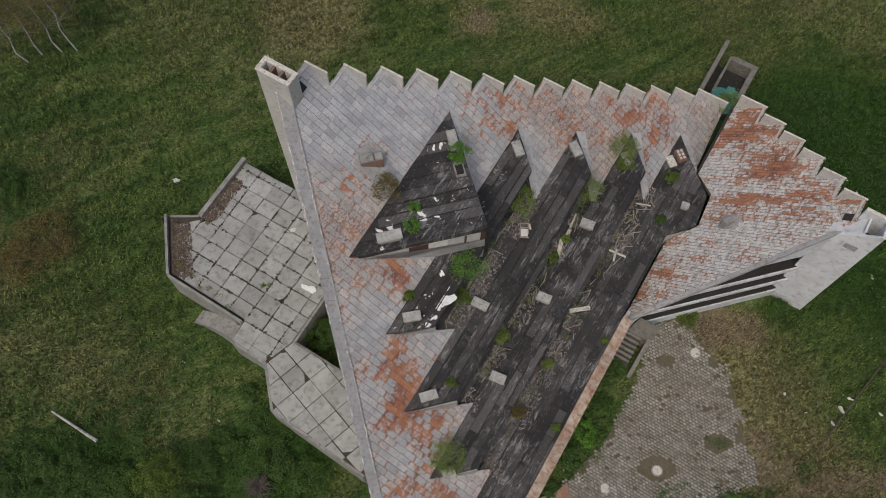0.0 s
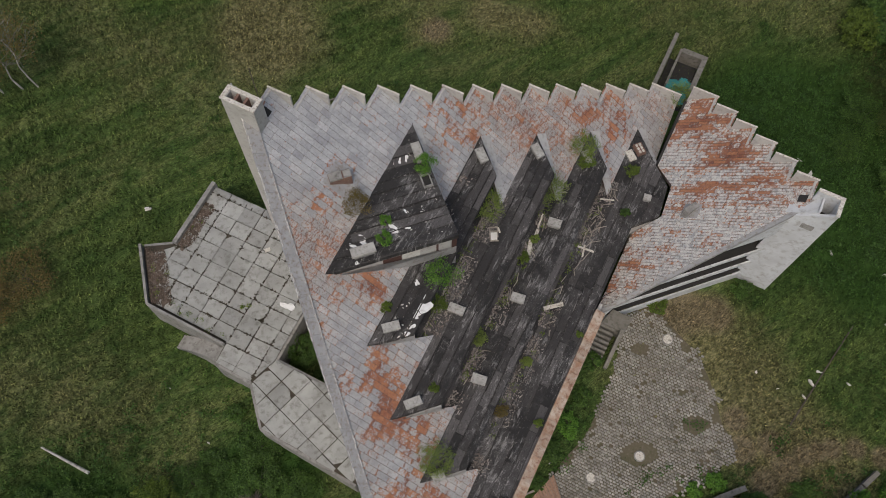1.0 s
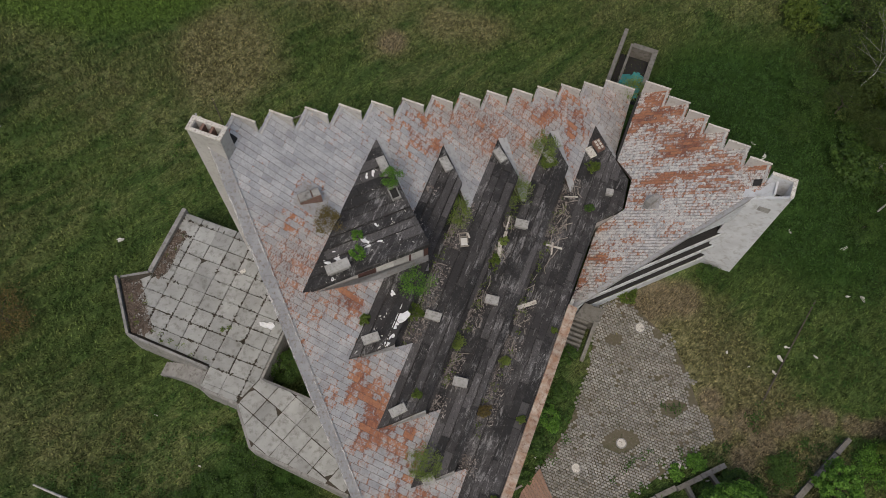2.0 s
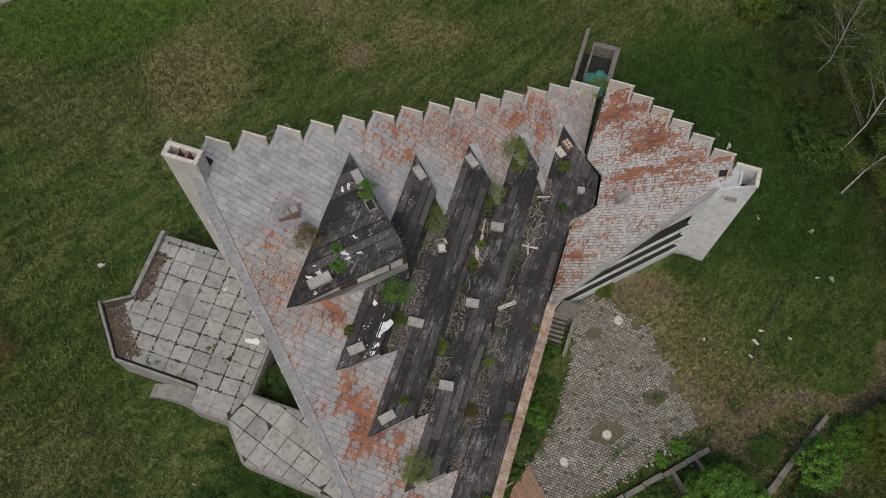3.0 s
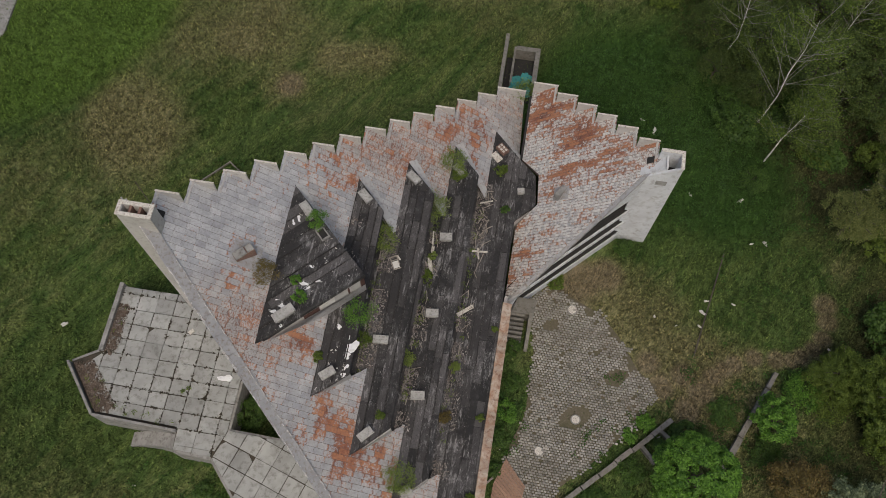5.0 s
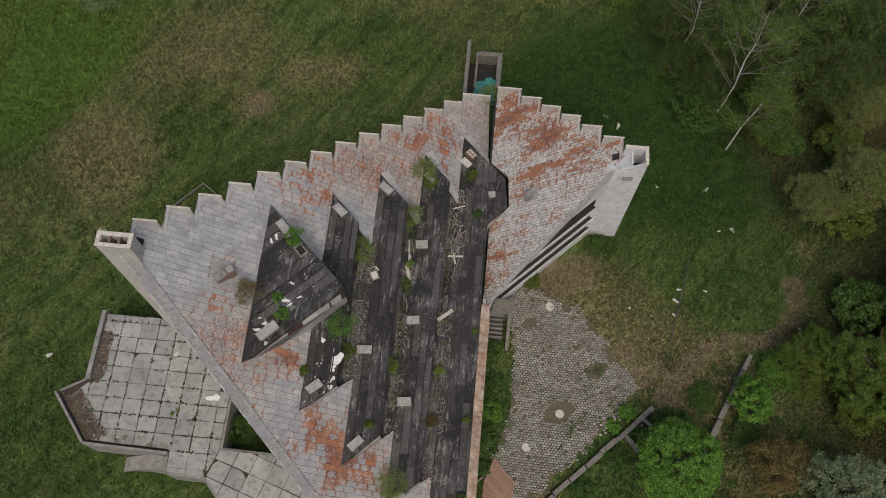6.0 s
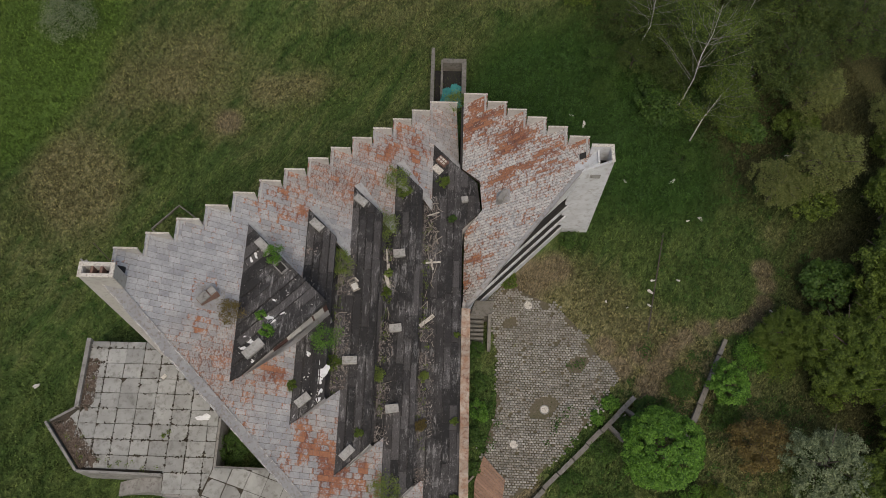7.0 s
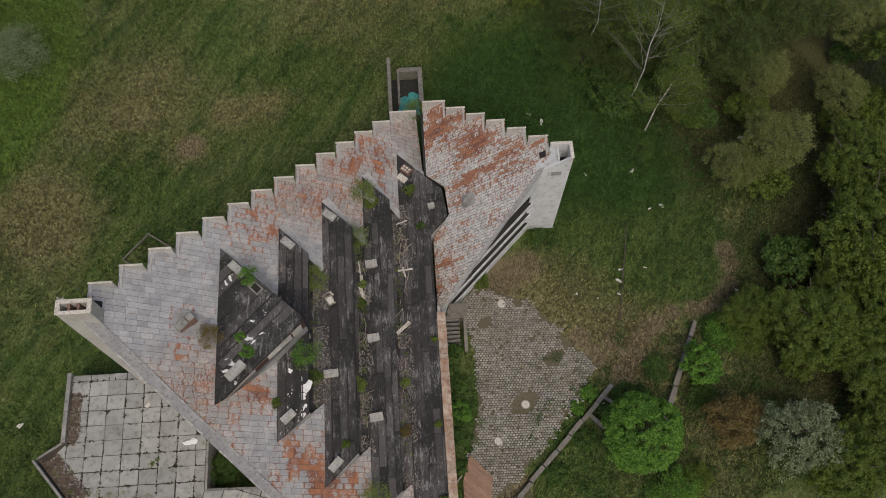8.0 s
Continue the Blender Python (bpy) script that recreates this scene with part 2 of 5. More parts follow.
    if island:
        k = ramp(n, l, rand_of(n, True), [(0.0, (0.5, 0.51, 0.48)), (0.6, (1.05, 1.05, 1.02)), (1.0, (1.75, 1.7, 1.55))])
        col = mix(n, l, 1.0, col, k, "MULTIPLY")
    l.new(col, p.inputs["Base Color"])
    p.inputs["Roughness"].default_value = 0.95
    p.inputs["Specular IOR Level"].default_value = 0.135
    bump(n, l, p, fine, 0.9, 0.15)
    return m


M_GROUND = ground_material("meadow")
M_TUFT = ground_material("meadow_tuft", True)
L_SPOTS = ((10.4, -8.6, 4.2, 0.34), (7.2, -5.6, 3.6, 0.34), (4.5, -3.0, 3.5, 0.26), (15.5, -11.9, 2.6, 0.22), (29.6, -12.8, 3.2, 0.34), (36.8, -5.2, 4.2, 0.28), (38.5, -2.6, 2.6, 0.24), (33.0, -8.4, 3.0, 0.18), (20.0, -16.4, 2.6, 0.2), (25.6, -18.2, 2.0, 0.2), (14.0, -14.5, 4.0, 0.12), (23.0, -21.0, 5.0, -0.12))
R_SPOTS = ((41.5, 3.2, 3.5, 0.24), (39.0, 5.5, 3.0, 0.2), (35.0, 8.5, 2.6, 0.2), (37.0, 6.0, 3.0, 0.12), (29.5, 4.0, 2.5, 0.1), (35.0, 4.0, 2.0, 0.15))
SIZE_L, SIZE_R = (0.43, 0.66), (0.25, 0.66)
M_TILE = sheet_metal("roof_sheet_single", False, 0.145, L_SPOTS, 0.5, SIZE_L, 0.8)
M_TILE_J = sheet_metal("roof_sheet_joined", True, 0.145, L_SPOTS, 0.5, SIZE_L, 0.8)
M_TILE_R = sheet_metal("east_sheet_single", False, 0.265, R_SPOTS, 0.98, SIZE_R, 1.7)
M_TILE_RJ = sheet_metal("east_sheet_joined", True, 0.265, R_SPOTS, 0.98, SIZE_R, 1.7)
M_FLASH = speckled("flashing_sheet", (0.40, 0.41, 0.42), (0.45, 0.44, 0.43), (0.27, 0.25, 0.24), 3.5, 0.7, 0.6, 0.2, 0.1, False)
M_DECK = speckled("roof_deck", (0.105, 0.092, 0.085), (0.14, 0.09, 0.065), (0.075, 0.06, 0.055), 4.0, 0.5)
M_BORDER = speckled("border_sheet", (0.37, 0.37, 0.375), (0.29, 0.29, 0.295), (0.21, 0.165, 0.135), 4.0, 0.9, 0.6, 0.2, 0.1, True)
M_FELT = felt("bitumen_felt")
M_SEAM = speckled("lap_seam", (0.011, 0.010, 0.010), (0.022, 0.020, 0.020), (0.12, 0.115, 0.11), 7.0, 1.2, 0.8, 0.3, 0.0, True, 0.6)
M_CONC = speckled("weathered_concrete", (0.30, 0.295, 0.285), (0.21, 0.205, 0.195), (0.11, 0.105, 0.095), 3.0, 0.9)
M_TOWER = speckled("pale_tower_paint", (0.60, 0.62, 0.65), (0.50, 0.515, 0.54), (0.35, 0.345, 0.34), 2.2, 0.7, 0.8, 0.3)
M_PLASTER = speckled("grey_plaster", (0.46, 0.45, 0.435), (0.39, 0.375, 0.36), (0.28, 0.265, 0.25), 3.0, 0.4)
M_OLD = speckled("dirty_concrete", (0.21, 0.20, 0.18), (0.15, 0.14, 0.12), (0.08, 0.075, 0.06), 4.0, 1.2)
M_CAP = speckled("pale_coping", (0.64, 0.62, 0.57), (0.50, 0.47, 0.42), (0.17, 0.12, 0.09), 9.0, 2.6)
M_LID = speckled("mottled_lid", (0.42, 0.415, 0.40), (0.31, 0.305, 0.29), (0.15, 0.145, 0.13), 6.0, 1.8)
M_SLAB = speckled("terrace_slab", (0.345, 0.35, 0.34), (0.255, 0.26, 0.25), (0.155, 0.155, 0.14), 2.4, 0.55, 0.85, 0.3, 0.0, False)
M_JOINT = speckled("mossy_soil", (0.045, 0.038, 0.028), (0.06, 0.045, 0.032), (0.03, 0.034, 0.018), 6.0, 1.0)
# near-black stand-in for the shade inside recesses, slits and openings
M_DARK = speckled("shaded_recess", (0.02, 0.019, 0.019), (0.03, 0.028, 0.027), (0.012, 0.012, 0.012))
M_BRICK = speckled("red_brick", (0.19, 0.105, 0.08), (0.15, 0.09, 0.072), (0.27, 0.19, 0.155), 8.0, 2.0)
M_RUSTY = speckled("rusty_fascia", (0.31, 0.18, 0.115), (0.44, 0.375, 0.31), (0.18, 0.085, 0.055), 3.2, 1.5, 0.7, 0.2, 0.1, False)
M_WOOD = speckled("grey_plank", (0.33, 0.30, 0.26), (0.25, 0.22, 0.19), (0.16, 0.14, 0.12), 8.0, 2.0, 0.85, 0.3, 0.0, False)
M_WHITE = speckled("white_panel", (0.66, 0.65, 0.62), (0.52, 0.50, 0.47), (0.36, 0.33, 0.30), 3.0, 1.0)
M_BROWN = speckled("brown_panel", (0.075, 0.03, 0.024), (0.05, 0.024, 0.02), (0.11, 0.06, 0.045), 4.0, 1.0)
M_SETT = speckled("granite_sett_single", (0.235, 0.222, 0.195), (0.345, 0.335, 0.31), (0.13, 0.12, 0.095), 2.0, 0.35, 0.9, 0.4, 0.0, False, 0.5)
M_SETT_J = speckled("granite_sett_joined", (0.235, 0.222, 0.195), (0.345, 0.335, 0.31), (0.13, 0.12, 0.095), 2.0, 0.35, 0.9, 0.4, 0.0, True, 0.5)
M_SHEET = speckled("white_plastic", (0.80, 0.81, 0.82), (0.72, 0.73, 0.74), (0.60, 0.60, 0.60), 4.0, 1.5, 0.4)
M_TEAL = speckled("teal_sheet", (0.03, 0.20, 0.19), (0.05, 0.28, 0.26), (0.02, 0.10, 0.10), 3.0, 1.5)
M_RUBBLE = speckled("rubble", (0.13, 0.105, 0.092), (0.27, 0.25, 0.235), (0.05, 0.04, 0.035), 6.0, 2.0, 0.9, 0.4, 0.0, True, 1.2)
M_BARK = speckled("bark", (0.11, 0.09, 0.075), (0.07, 0.058, 0.048), (0.05, 0.04, 0.035), 9.0, 2.0)
M_BIRCH = speckled("birch_bark", (0.52, 0.51, 0.48), (0.34, 0.33, 0.31), (0.06, 0.055, 0.05), 5.0, 2.0)
M_LEAF_A = leafy("bright_leaf", (0.024, 0.085, 0.008), (0.150, 0.320, 0.038))
M_LEAF_B = leafy("olive_leaf", (0.042, 0.076, 0.009), (0.145, 0.210, 0.028))
M_LEAF_C = leafy("blue_green_leaf", (0.085, 0.120, 0.062), (0.27, 0.325, 0.195))
M_LEAF_D = leafy("brown_leaf", (0.082, 0.064, 0.020), (0.215, 0.165, 0.055))
M_LEAF_E = leafy("yellow_green_leaf", (0.082, 0.128, 0.024), (0.225, 0.300, 0.070))
M_LEAF_F = leafy("deep_leaf", (0.026, 0.066, 0.010), (0.085, 0.165, 0.026))
M_LEAF_G = leafy("wood_leaf", (0.028, 0.058, 0.011), (0.108, 0.155, 0.032))
M_WEED = leafy("weed_leaf", (0.022, 0.062, 0.010), (0.070, 0.155, 0.026))


# ---- building blocks ----
def mesh_of(name, verts, faces, mat):
    me = bpy.data.meshes.new(name)
    me.from_pydata([tuple(v) for v in verts], [], faces)
    me.materials.append(mat)
    me.validate()
    bm = bmesh.new()
    bm.from_mesh(me)
    bmesh.ops.recalc_face_normals(bm, faces=bm.faces)
    bm.to_mesh(me)
    bm.free()
    return me


def put(name, verts, faces, mat, parent=None, label="", category="", group="", kind=""):
    ob = new(name, mesh_of(name, verts, faces, mat))
    if parent is not None:
        ob.parent = parent
    return tagged(ob, label, category, group, kind)


def thing(name, label, category, at=(0, 0, 0), group="", kind=""):
    ob = new(name)
    ob.location = at
    ob.empty_display_size = 0.2
    return tagged(ob, label, category, group, kind)


def prism(poly, lower, upper):
    """poly: (x, y) points; lower, upper: heights or functions of the index."""
    k = len(poly)
    lo = [lower[i] if isinstance(lower, (list, tuple)) else lower for i in range(k)]
    hi = [upper[i] if isinstance(upper, (list, tuple)) else upper for i in range(k)]
    v = [(x, y, lo[i]) for i, (x, y) in enumerate(poly)] + [(x, y, hi[i]) for i, (x, y) in enumerate(poly)]
    f = [tuple(range(k - 1, -1, -1)), tuple(range(k, 2 * k))]
    f += [(i, (i + 1) % k, k + (i + 1) % k, k + i) for i in range(k)]
    return v, f


def block(x, y, z, sx, sy, sz, turn=0.0, chamfer=0.0):
    """A box with its base's centre at x, y, z; with a chamfered top edge."""
    c, s = math.cos(radians(turn)), math.sin(radians(turn))

    def at(dx, dy, dz):
        return (x + dx * c - dy * s, y + dx * s + dy * c, z + dz)

    a, b = sx / 2, sy / 2
    rings = [(a, b, 0), (a, b, sz)] if not chamfer else [(a, b, 0), (a, b, sz - chamfer), (a - chamfer, b - chamfer, sz)]
    v, f = [], []
    for ra, rb, h in rings:
        v += [at(-ra, -rb, h), at(ra, -rb, h), at(ra, rb, h), at(-ra, rb, h)]
    for r in range(len(rings) - 1):
        f += [(4 * r + i, 4 * r + (i + 1) % 4, 4 * r + 4 + (i + 1) % 4, 4 * r + 4 + i) for i in range(4)]
    f += [(3, 2, 1, 0), tuple(len(v) - 4 + i for i in range(4))]
    return v, f


class Heap:
    """Collects many small pieces into one mesh."""

    def __init__(self):
        self.v, self.f = [], []

    def add(self, vf):
        o = len(self.v)
        self.v += vf[0]
        self.f += [tuple(i + o for i in q) for q in vf[1]]


def raw(name, heap, mat, parent=None, label="", category="", group="", kind=""):
    me = bpy.data.meshes.new(name)
    me.from_pydata(heap.v, [], heap.f)
    me.materials.append(mat)
    ob = new(name, me)
    if parent is not None:
        ob.parent = parent
    return tagged(ob, label, category, group, kind)


def clip(poly, keep):
    """Keeps the part of a polygon on the inner side of each line (a, b, c): a*u + b*v >= c."""
    for a, b, c in keep:
        out = []
        for i, p in enumerate(poly):
            q = poly[i - 1]
            dp, dq = a * p[0] + b * p[1] - c, a * q[0] + b * q[1] - c
            if (dp >= 0) != (dq >= 0):
                t = dq / (dq - dp)
                out.append((q[0] + (p[0] - q[0]) * t, q[1] + (p[1] - q[1]) * t))
            if dp >= 0:
                out.append(p)
        poly = out
        if len(poly) < 3:
            return []
    return poly


def area(poly):
    return 0.5 * sum(poly[i - 1][0] * p[1] - p[0] * poly[i - 1][1] for i, p in enumerate(poly))


def wall_run(name, pts, bottom, thick, mat, label):
    """A wall with thickness along (u, v, top) points; inner side to the right of the run."""
    h = Heap()
    for (u0, v0, z0), (u1, v1, z1) in zip(pts, pts[1:]):
        du, dv = u1 - u0, v1 - v0
        k = math.hypot(du, dv)
        nu, nv = dv / k * thick, -du / k * thick
        poly = [P(u0, v0)[:2], P(u1, v1)[:2], P(u1 + nu, v1 + nv)[:2], P(u0 + nu, v0 + nv)[:2]]
        h.add(prism(poly, bottom, [z0, z1, z1 - 0.02, z0 - 0.02]))
    return put(name, h.v, h.f, mat, None, label, "wall", "", "structure")


# ---- ground ----
axis = sorted(set([-3000, -1500, -700, -350, -200, -140, -100] + list(np.arange(-76, 100, 2.0)) + [120, 160, 220, 350, 700, 1500, 3000]))
gv = [(x, y + 20, (noise.noise(Vector((x * 0.06, y * 0.06, 3.1))) * 0.25 + noise.noise(Vector((x * 0.35, y * 0.35, 7.7))) * 0.07 - 0.2) * (0.4 if -22 < x < 26 and -18 < y < 28 else 1.0) if abs(x) < 90 and abs(y) < 90 else -0.1) for x in axis for y in axis]
na = len(axis)
gf = [(i * na + j, (i + 1) * na + j, (i + 1) * na + j + 1, i * na + j + 1) for i in range(na - 1) for j in range(na - 1)]
ground = put("ground", gv, gf, M_GROUND, None, "rough meadow of green and dry grass round the ruin", "ground", "", "structure")

# ---- main roof ----
TIPS = [(22.15 + 1.65 * i, -22.45 + 1.603 * i) for i in range(14)]
ZIG = [(20.75, -23.95), (20.75, -22.45)]
for u, v in TIPS:
    ZIG += [(u, v), (u, v + 1.603)]
ZIG[-1] = (43.6, 0.9)
ROOF_L = ZIG + [(37.6, 1.25), (36.9, 1.3), (39.34, -1.15), (32.6, -1.15), (36.03, -4.3), (29.3, -4.3), (32.58, -7.62), (26.1, -7.62), (29.33, -10.83), (22.6, -10.83), (26.6, -14.83),
                (14.42, -14.83), (18.4, -10.83), (12.1, -10.83), (15.3, -7.62), (8.91, -7.62), (12.2, -4.3), (6.45, -4.3), (9.5, -1.15), (3.1, -1.15), (0.6, 1.3), (-1.9, 1.3), (-1.9, -1.3)]
ROOF_R = [(24.4, 1.78), (31.2, 1.78), (32.8, 3.3), (35.5, 3.05), (37.2, 1.5), (43.3, 1.5)]
TIPS_R = [(43.3, 3.6), (41.8, 5.3), (40.4, 6.9), (39.0, 8.5), (37.5, 10.1), (36.0, 11.7)]
for (u, v), (u2, v2) in zip(TIPS_R, TIPS_R[1:] + [(34.6, 13.3)]):
    ROOF_R += [(u, v), (u2, v)]
ROOF_R += [(34.6, 11.9), (33.7, 11.2)]


def roof_deck(name, region, zf, label):
    pts = [P(u, v)[:2] for u, v in region]
    return put(name, *prism(pts, [zf(u, v) - 0.35 for u, v in region], [zf(u, v) - 0.006 for u, v in region]), M_DECK, None, label, "roof", "", "structure")


def lay_uv(me, per_vertex):
    layer = me.uv_layers.new(name="sheet")
    index = np.empty(len(me.loops), dtype=np.int32)
    me.loops.foreach_get("vertex_index", index)
    layer.data.foreach_set("uv", np.array(per_vertex, dtype=np.float32)[index].ravel())


def tile_roof(deck, region, zf, wu, lv, near, mats, rng, gu=0.013, gv=0.007):
    """Sheets in rows down the slope, cut to the roof's outline; those of the near stretch are objects of their own."""
    ccw = region if area(region) > 0 else region[::-1]
    us, vs = [p[0] for p in region], [p[1] for p in region]
    heap, count, heap_uv = Heap(), 0, []
    u = min(us)
    while u < max(us):
        v = min(vs) - rng.random() * lv
        while v < max(vs):
            l = lv * rng.uniform(0.85, 1.15)
            cell = clip(ccw, [(1, 0, u + gu), (-1, 0, -(u + wu - gu)), (0, 1, v + gv), (0, -1, -(v + l - gv))])
            if cell and abs(area(cell)) > 0.02:
                lift = rng.uniform(0.0, 0.012)
                tip = rng.uniform(-0.012, 0.012)
                top = [P(a, b, zf(a, b) + 0.012 + lift + tip * (a - u) / wu + 0.02 * (b - v) / l) for a, b in cell]
                low = [(x, y, z - 0.05) for x, y, z in top]
                k = len(cell)
                vf = (top + low, [tuple(range(k))] + [(q, k + q, k + (q + 1) % k, (q + 1) % k) for q in range(k)])
                uv = [((a - u) / wu, (b - v) / l) for a, b in cell] * 2
                mu, mv = u + wu / 2, v + l / 2
                if count < 300 and near(mu, mv) and k == 4:
                    count += 1
                    ob = new("roof_sheet", mesh_of("roof_sheet", vf[0], vf[1], mats[0]))
                    lay_uv(ob.data, uv)
                    ob.parent = deck
                else:
                    heap.add(vf)
                    heap_uv += uv
            v += l
        u += wu
    joined = raw("roof_sheets", heap, mats[1], deck, "weathered grey roof sheets with rust", "", "", "stuff")
    lay_uv(joined.data, heap_uv)


# ---- stepped flat roofs ----
LEVELS = [14.85, 12.05, 9.75, 7.40, 5.20]
FLATS = [
    [(26.65, -14.85), (20.6, -8.45), (14.40, -14.85)],
    [(29.33, -10.85), (27.0, -8.52), (14.2, -8.52), (12.1, -10.85)],
    [(32.58, -7.64), (30.1, -5.12), (11.4, -5.12), (8.91, -7.64), (15.2, -7.64), (14.2, -8.9), (27.0, -8.9), (26.1, -7.64)],
    [(36.03, -4.32), (33.6, -1.95), (8.7, -1.95), (6.40, -4.32), (12.1, -4.32), (11.4, -5.5), (30.1, -5.5), (29.4, -4.32)],
    [(39.34, -1.17), (36.9, 1.32), (35.46, 2.85), (32.75, 3.15), (31.1, 1.58), (0.8, 1.58), (3.1, -1.17), (9.4, -1.17), (8.7, -2.3), (33.6, -2.3), (32.7, -1.17)],
]
FLAT_LABELS = ["triangular flat roof of torn black bitumen felt", "stepped flat roof of black felt with patches of white lining", "stepped flat roof of black felt strewn with rubble",
               "stepped flat roof of black felt with weeds and planks", "lowest flat roof of black felt with broken planks"]
flats = []
for k, (poly, z) in enumerate(zip(FLATS, LEVELS)):
    pts = [P(u, v)[:2] for u, v in poly]
    slab = put("flat_roof", *prism(pts, z - 0.45, z), M_FELT, None, FLAT_LABELS[k], "flat roof", "stepped flat roofs", "structure")
    flats.append(slab)
    inner = [P(u, v)[:2] for u, v in clip(poly if area(poly) > 0 else poly[::-1], [(0, -1, -(max(p[1] for p in poly) - 0.35))])]
    below = LEVELS[k + 1] if k < 4 else 0.0
    put("riser_wall", *prism(inner, below - 0.4, z - 0.4), M_PLASTER, slab)


def felt_lanes(parent, poly, z, turn_uv, width, rng, lengths=(3.0, 8.0)):
    """Lanes of felt with raised overlapping seams, cut to the flat roof's outline."""
    c, s = math.cos(turn_uv), math.sin(turn_uv)
    rot = [(u * c + v * s, -u * s + v * c) for u, v in poly]
    rot = rot if area(rot) > 0 else rot[::-1]
    a0, a1 = min(p[0] for p in rot), max(p[0] for p in rot)
    b = min(p[1] for p in rot)
    b1 = max(p[1] for p in rot)
    ridges = Heap()
    while b < b1:
        if rng.random() < 0.75:
            a = a0
            while a < a1:
                l, w = rng.uniform(0.7, 2.6), rng.uniform(0.035, 0.075)
                off = rng.uniform(-0.035, 0.035)
                cell = clip(rot, [(1, 0, a), (-1, 0, -(a + l)), (0, 1, b + off), (0, -1, -(b + off + w))])
                if cell and rng.random() < 0.85:
                    ridges.add(prism([P(p * c - q * s, p * s + q * c)[:2] for p, q in cell], z, z + rng.uniform(0.09, 0.13)))
                a += l
        a = a0 - rng.random() * 4
        while a < a1:
            l = rng.uniform(*lengths)
            cell = clip(rot, [(1, 0, a), (-1, 0, -(a + l - 0.05)), (0, 1, b), (0, -1, -(b + width - 0.05))])
            if cell and abs(area(cell)) > 0.05:
                h = rng.uniform(0.006, 0.075)
                top = [P(p * c - q * s, p * s + q * c, z + h + 0.025 * (q - b) / width) for p, q in cell]
                k = len(cell)
                low = [(x, y, z - 0.02) for x, y, _ in top]
                ob = new("felt_strip", mesh_of("felt_strip", top + low, [tuple(range(k))] + [(i, k + i, k + (i + 1) % k, (i + 1) % k) for i in range(k)], M_FELT))
                ob.parent = parent
            a += l
        b += width
    raw("felt_seams", ridges, M_SEAM, parent, "raised black lap seams of the felt", "", "", "stuff")


rng = random.Random(5)
felt_lanes(flats[0], FLATS[0], LEVELS[0], radians(45), 0.72, rng, (3.5, 7.0))
for k in range(1, 5):
    felt_lanes(flats[k], FLATS[k], LEVELS[k], 0.0, 0.62, rng, (1.8, 5.0))

# ---- outer walls, parapets ----
wall_run("wall_north", [(u, v, zl(u, v) - 0.05) for u, v in ZIG], -0.3, -0.25, M_PLASTER, "grey plastered saw-tooth outer wall under the main roof")
wall_run("wall_west", [(-1.9, -1.3, zl(0, -1.3) - 0.1), (20.75, -23.95, zl(0, -23.95) - 0.1)], -0.3, -0.3, M_PLASTER, "tall grey plastered wall under the west eave")
wall_run("wall_south", [(0.8, 1.55, 4.9), (-1.9, 1.3, 3.4), (-1.9, -1.3, 5.2)], -0.3, 0.25, M_PLASTER, "grey plastered end wall of the main wing")


def saw_parapet(u, v0, v1, ztop, zf, group, tip_at_start):
    par = thing("saw_tooth_parapet", "triangular grey parapet with pale coping on the saw-tooth edge", "parapet", P(u, v0, 0), group)
    ox, oy, _ = P(u, v0, 0)
    pts = [P(u, v0)[:2], P(u, v1)[:2], P(u + 0.1, v1)[:2], P(u + 0.1, v0)[:2]]
    rel = [(x - ox, y - oy) for x, y in pts]
    lows = [zf(u, v0) - 0.2, zf(u, v1) - 0.2, zf(u, v1) - 0.2, zf(u, v0) - 0.2]
    pw = put("parapet_wall", *prism(rel, lows, ztop), M_PLASTER, par)
    pts = [P(u - 0.02, v0 - 0.03)[:2], P(u - 0.02, v1 + 0.03)[:2], P(u + 0.11, v1 + 0.03)[:2], P(u + 0.11, v0 - 0.03)[:2]]
    rel = [(x - ox, y - oy) for x, y in pts]
    put("coping", *prism(rel, ztop + 0.003, ztop + 0.05), M_CAP, pw, "pale coping strip")


for u, v in TIPS:
    end = v + 1.603 if v < -2 else 0.9
    saw_parapet(u, v, end, zl(u, v) + 0.06, zl, "north parapets", True)
vprev = 1.5
for u, v in TIPS_R:
    saw_parapet(u, vprev, v, zr(u, v) + 0.06, zr, "east parapets", False)
    vprev = v

# ---- east wing walls ----
RZ = [(u, v, zr(u, v) - 0.05) for u, v in ROOF_R[5:]]
# both slit walls carry the gap's shade as near-black colour
wall_run("wall_slit_east", [(37.3, 1.52, zr(37.4, 1.5) - 0.1), (43.2, 1.52, zr(43.2, 1.5) - 0.1)], -0.3, 0.2, M_DARK, "near-black wall lining the slit, shade in its colour")
wall_run("wall_east", RZ[:-2], -0.3, -0.25, M_PLASTER, "grey plastered saw-tooth outer wall of the east wing")
wall_run("wall_slit", [(43.4, 0.85, 3.6), (37.6, 1.2, 3.2)], -0.3, -0.2, M_DARK, "dark wall lining the slit between the wings")

# ---- east wing: loggia front and tower ----
front = thing("loggia_front", "recessed dark loggias with pale balcony slabs under the east roof", "facade", P(24.6, 2.1, 0), "", "structure")
fx, fy, _ = P(24.6, 2.1, 0)


def rel_to(x0, y0, pts):
    return [(x - x0, y - y0) for x, y in pts]


D45 = 1 / math.sqrt(2)


def along(s, d):
    """A point s metres along the south edge of the east roof, d metres out of it."""
    return P(24.4 + s * D45 - d * D45, 2.0 + s * D45 + d * D45)[:2]


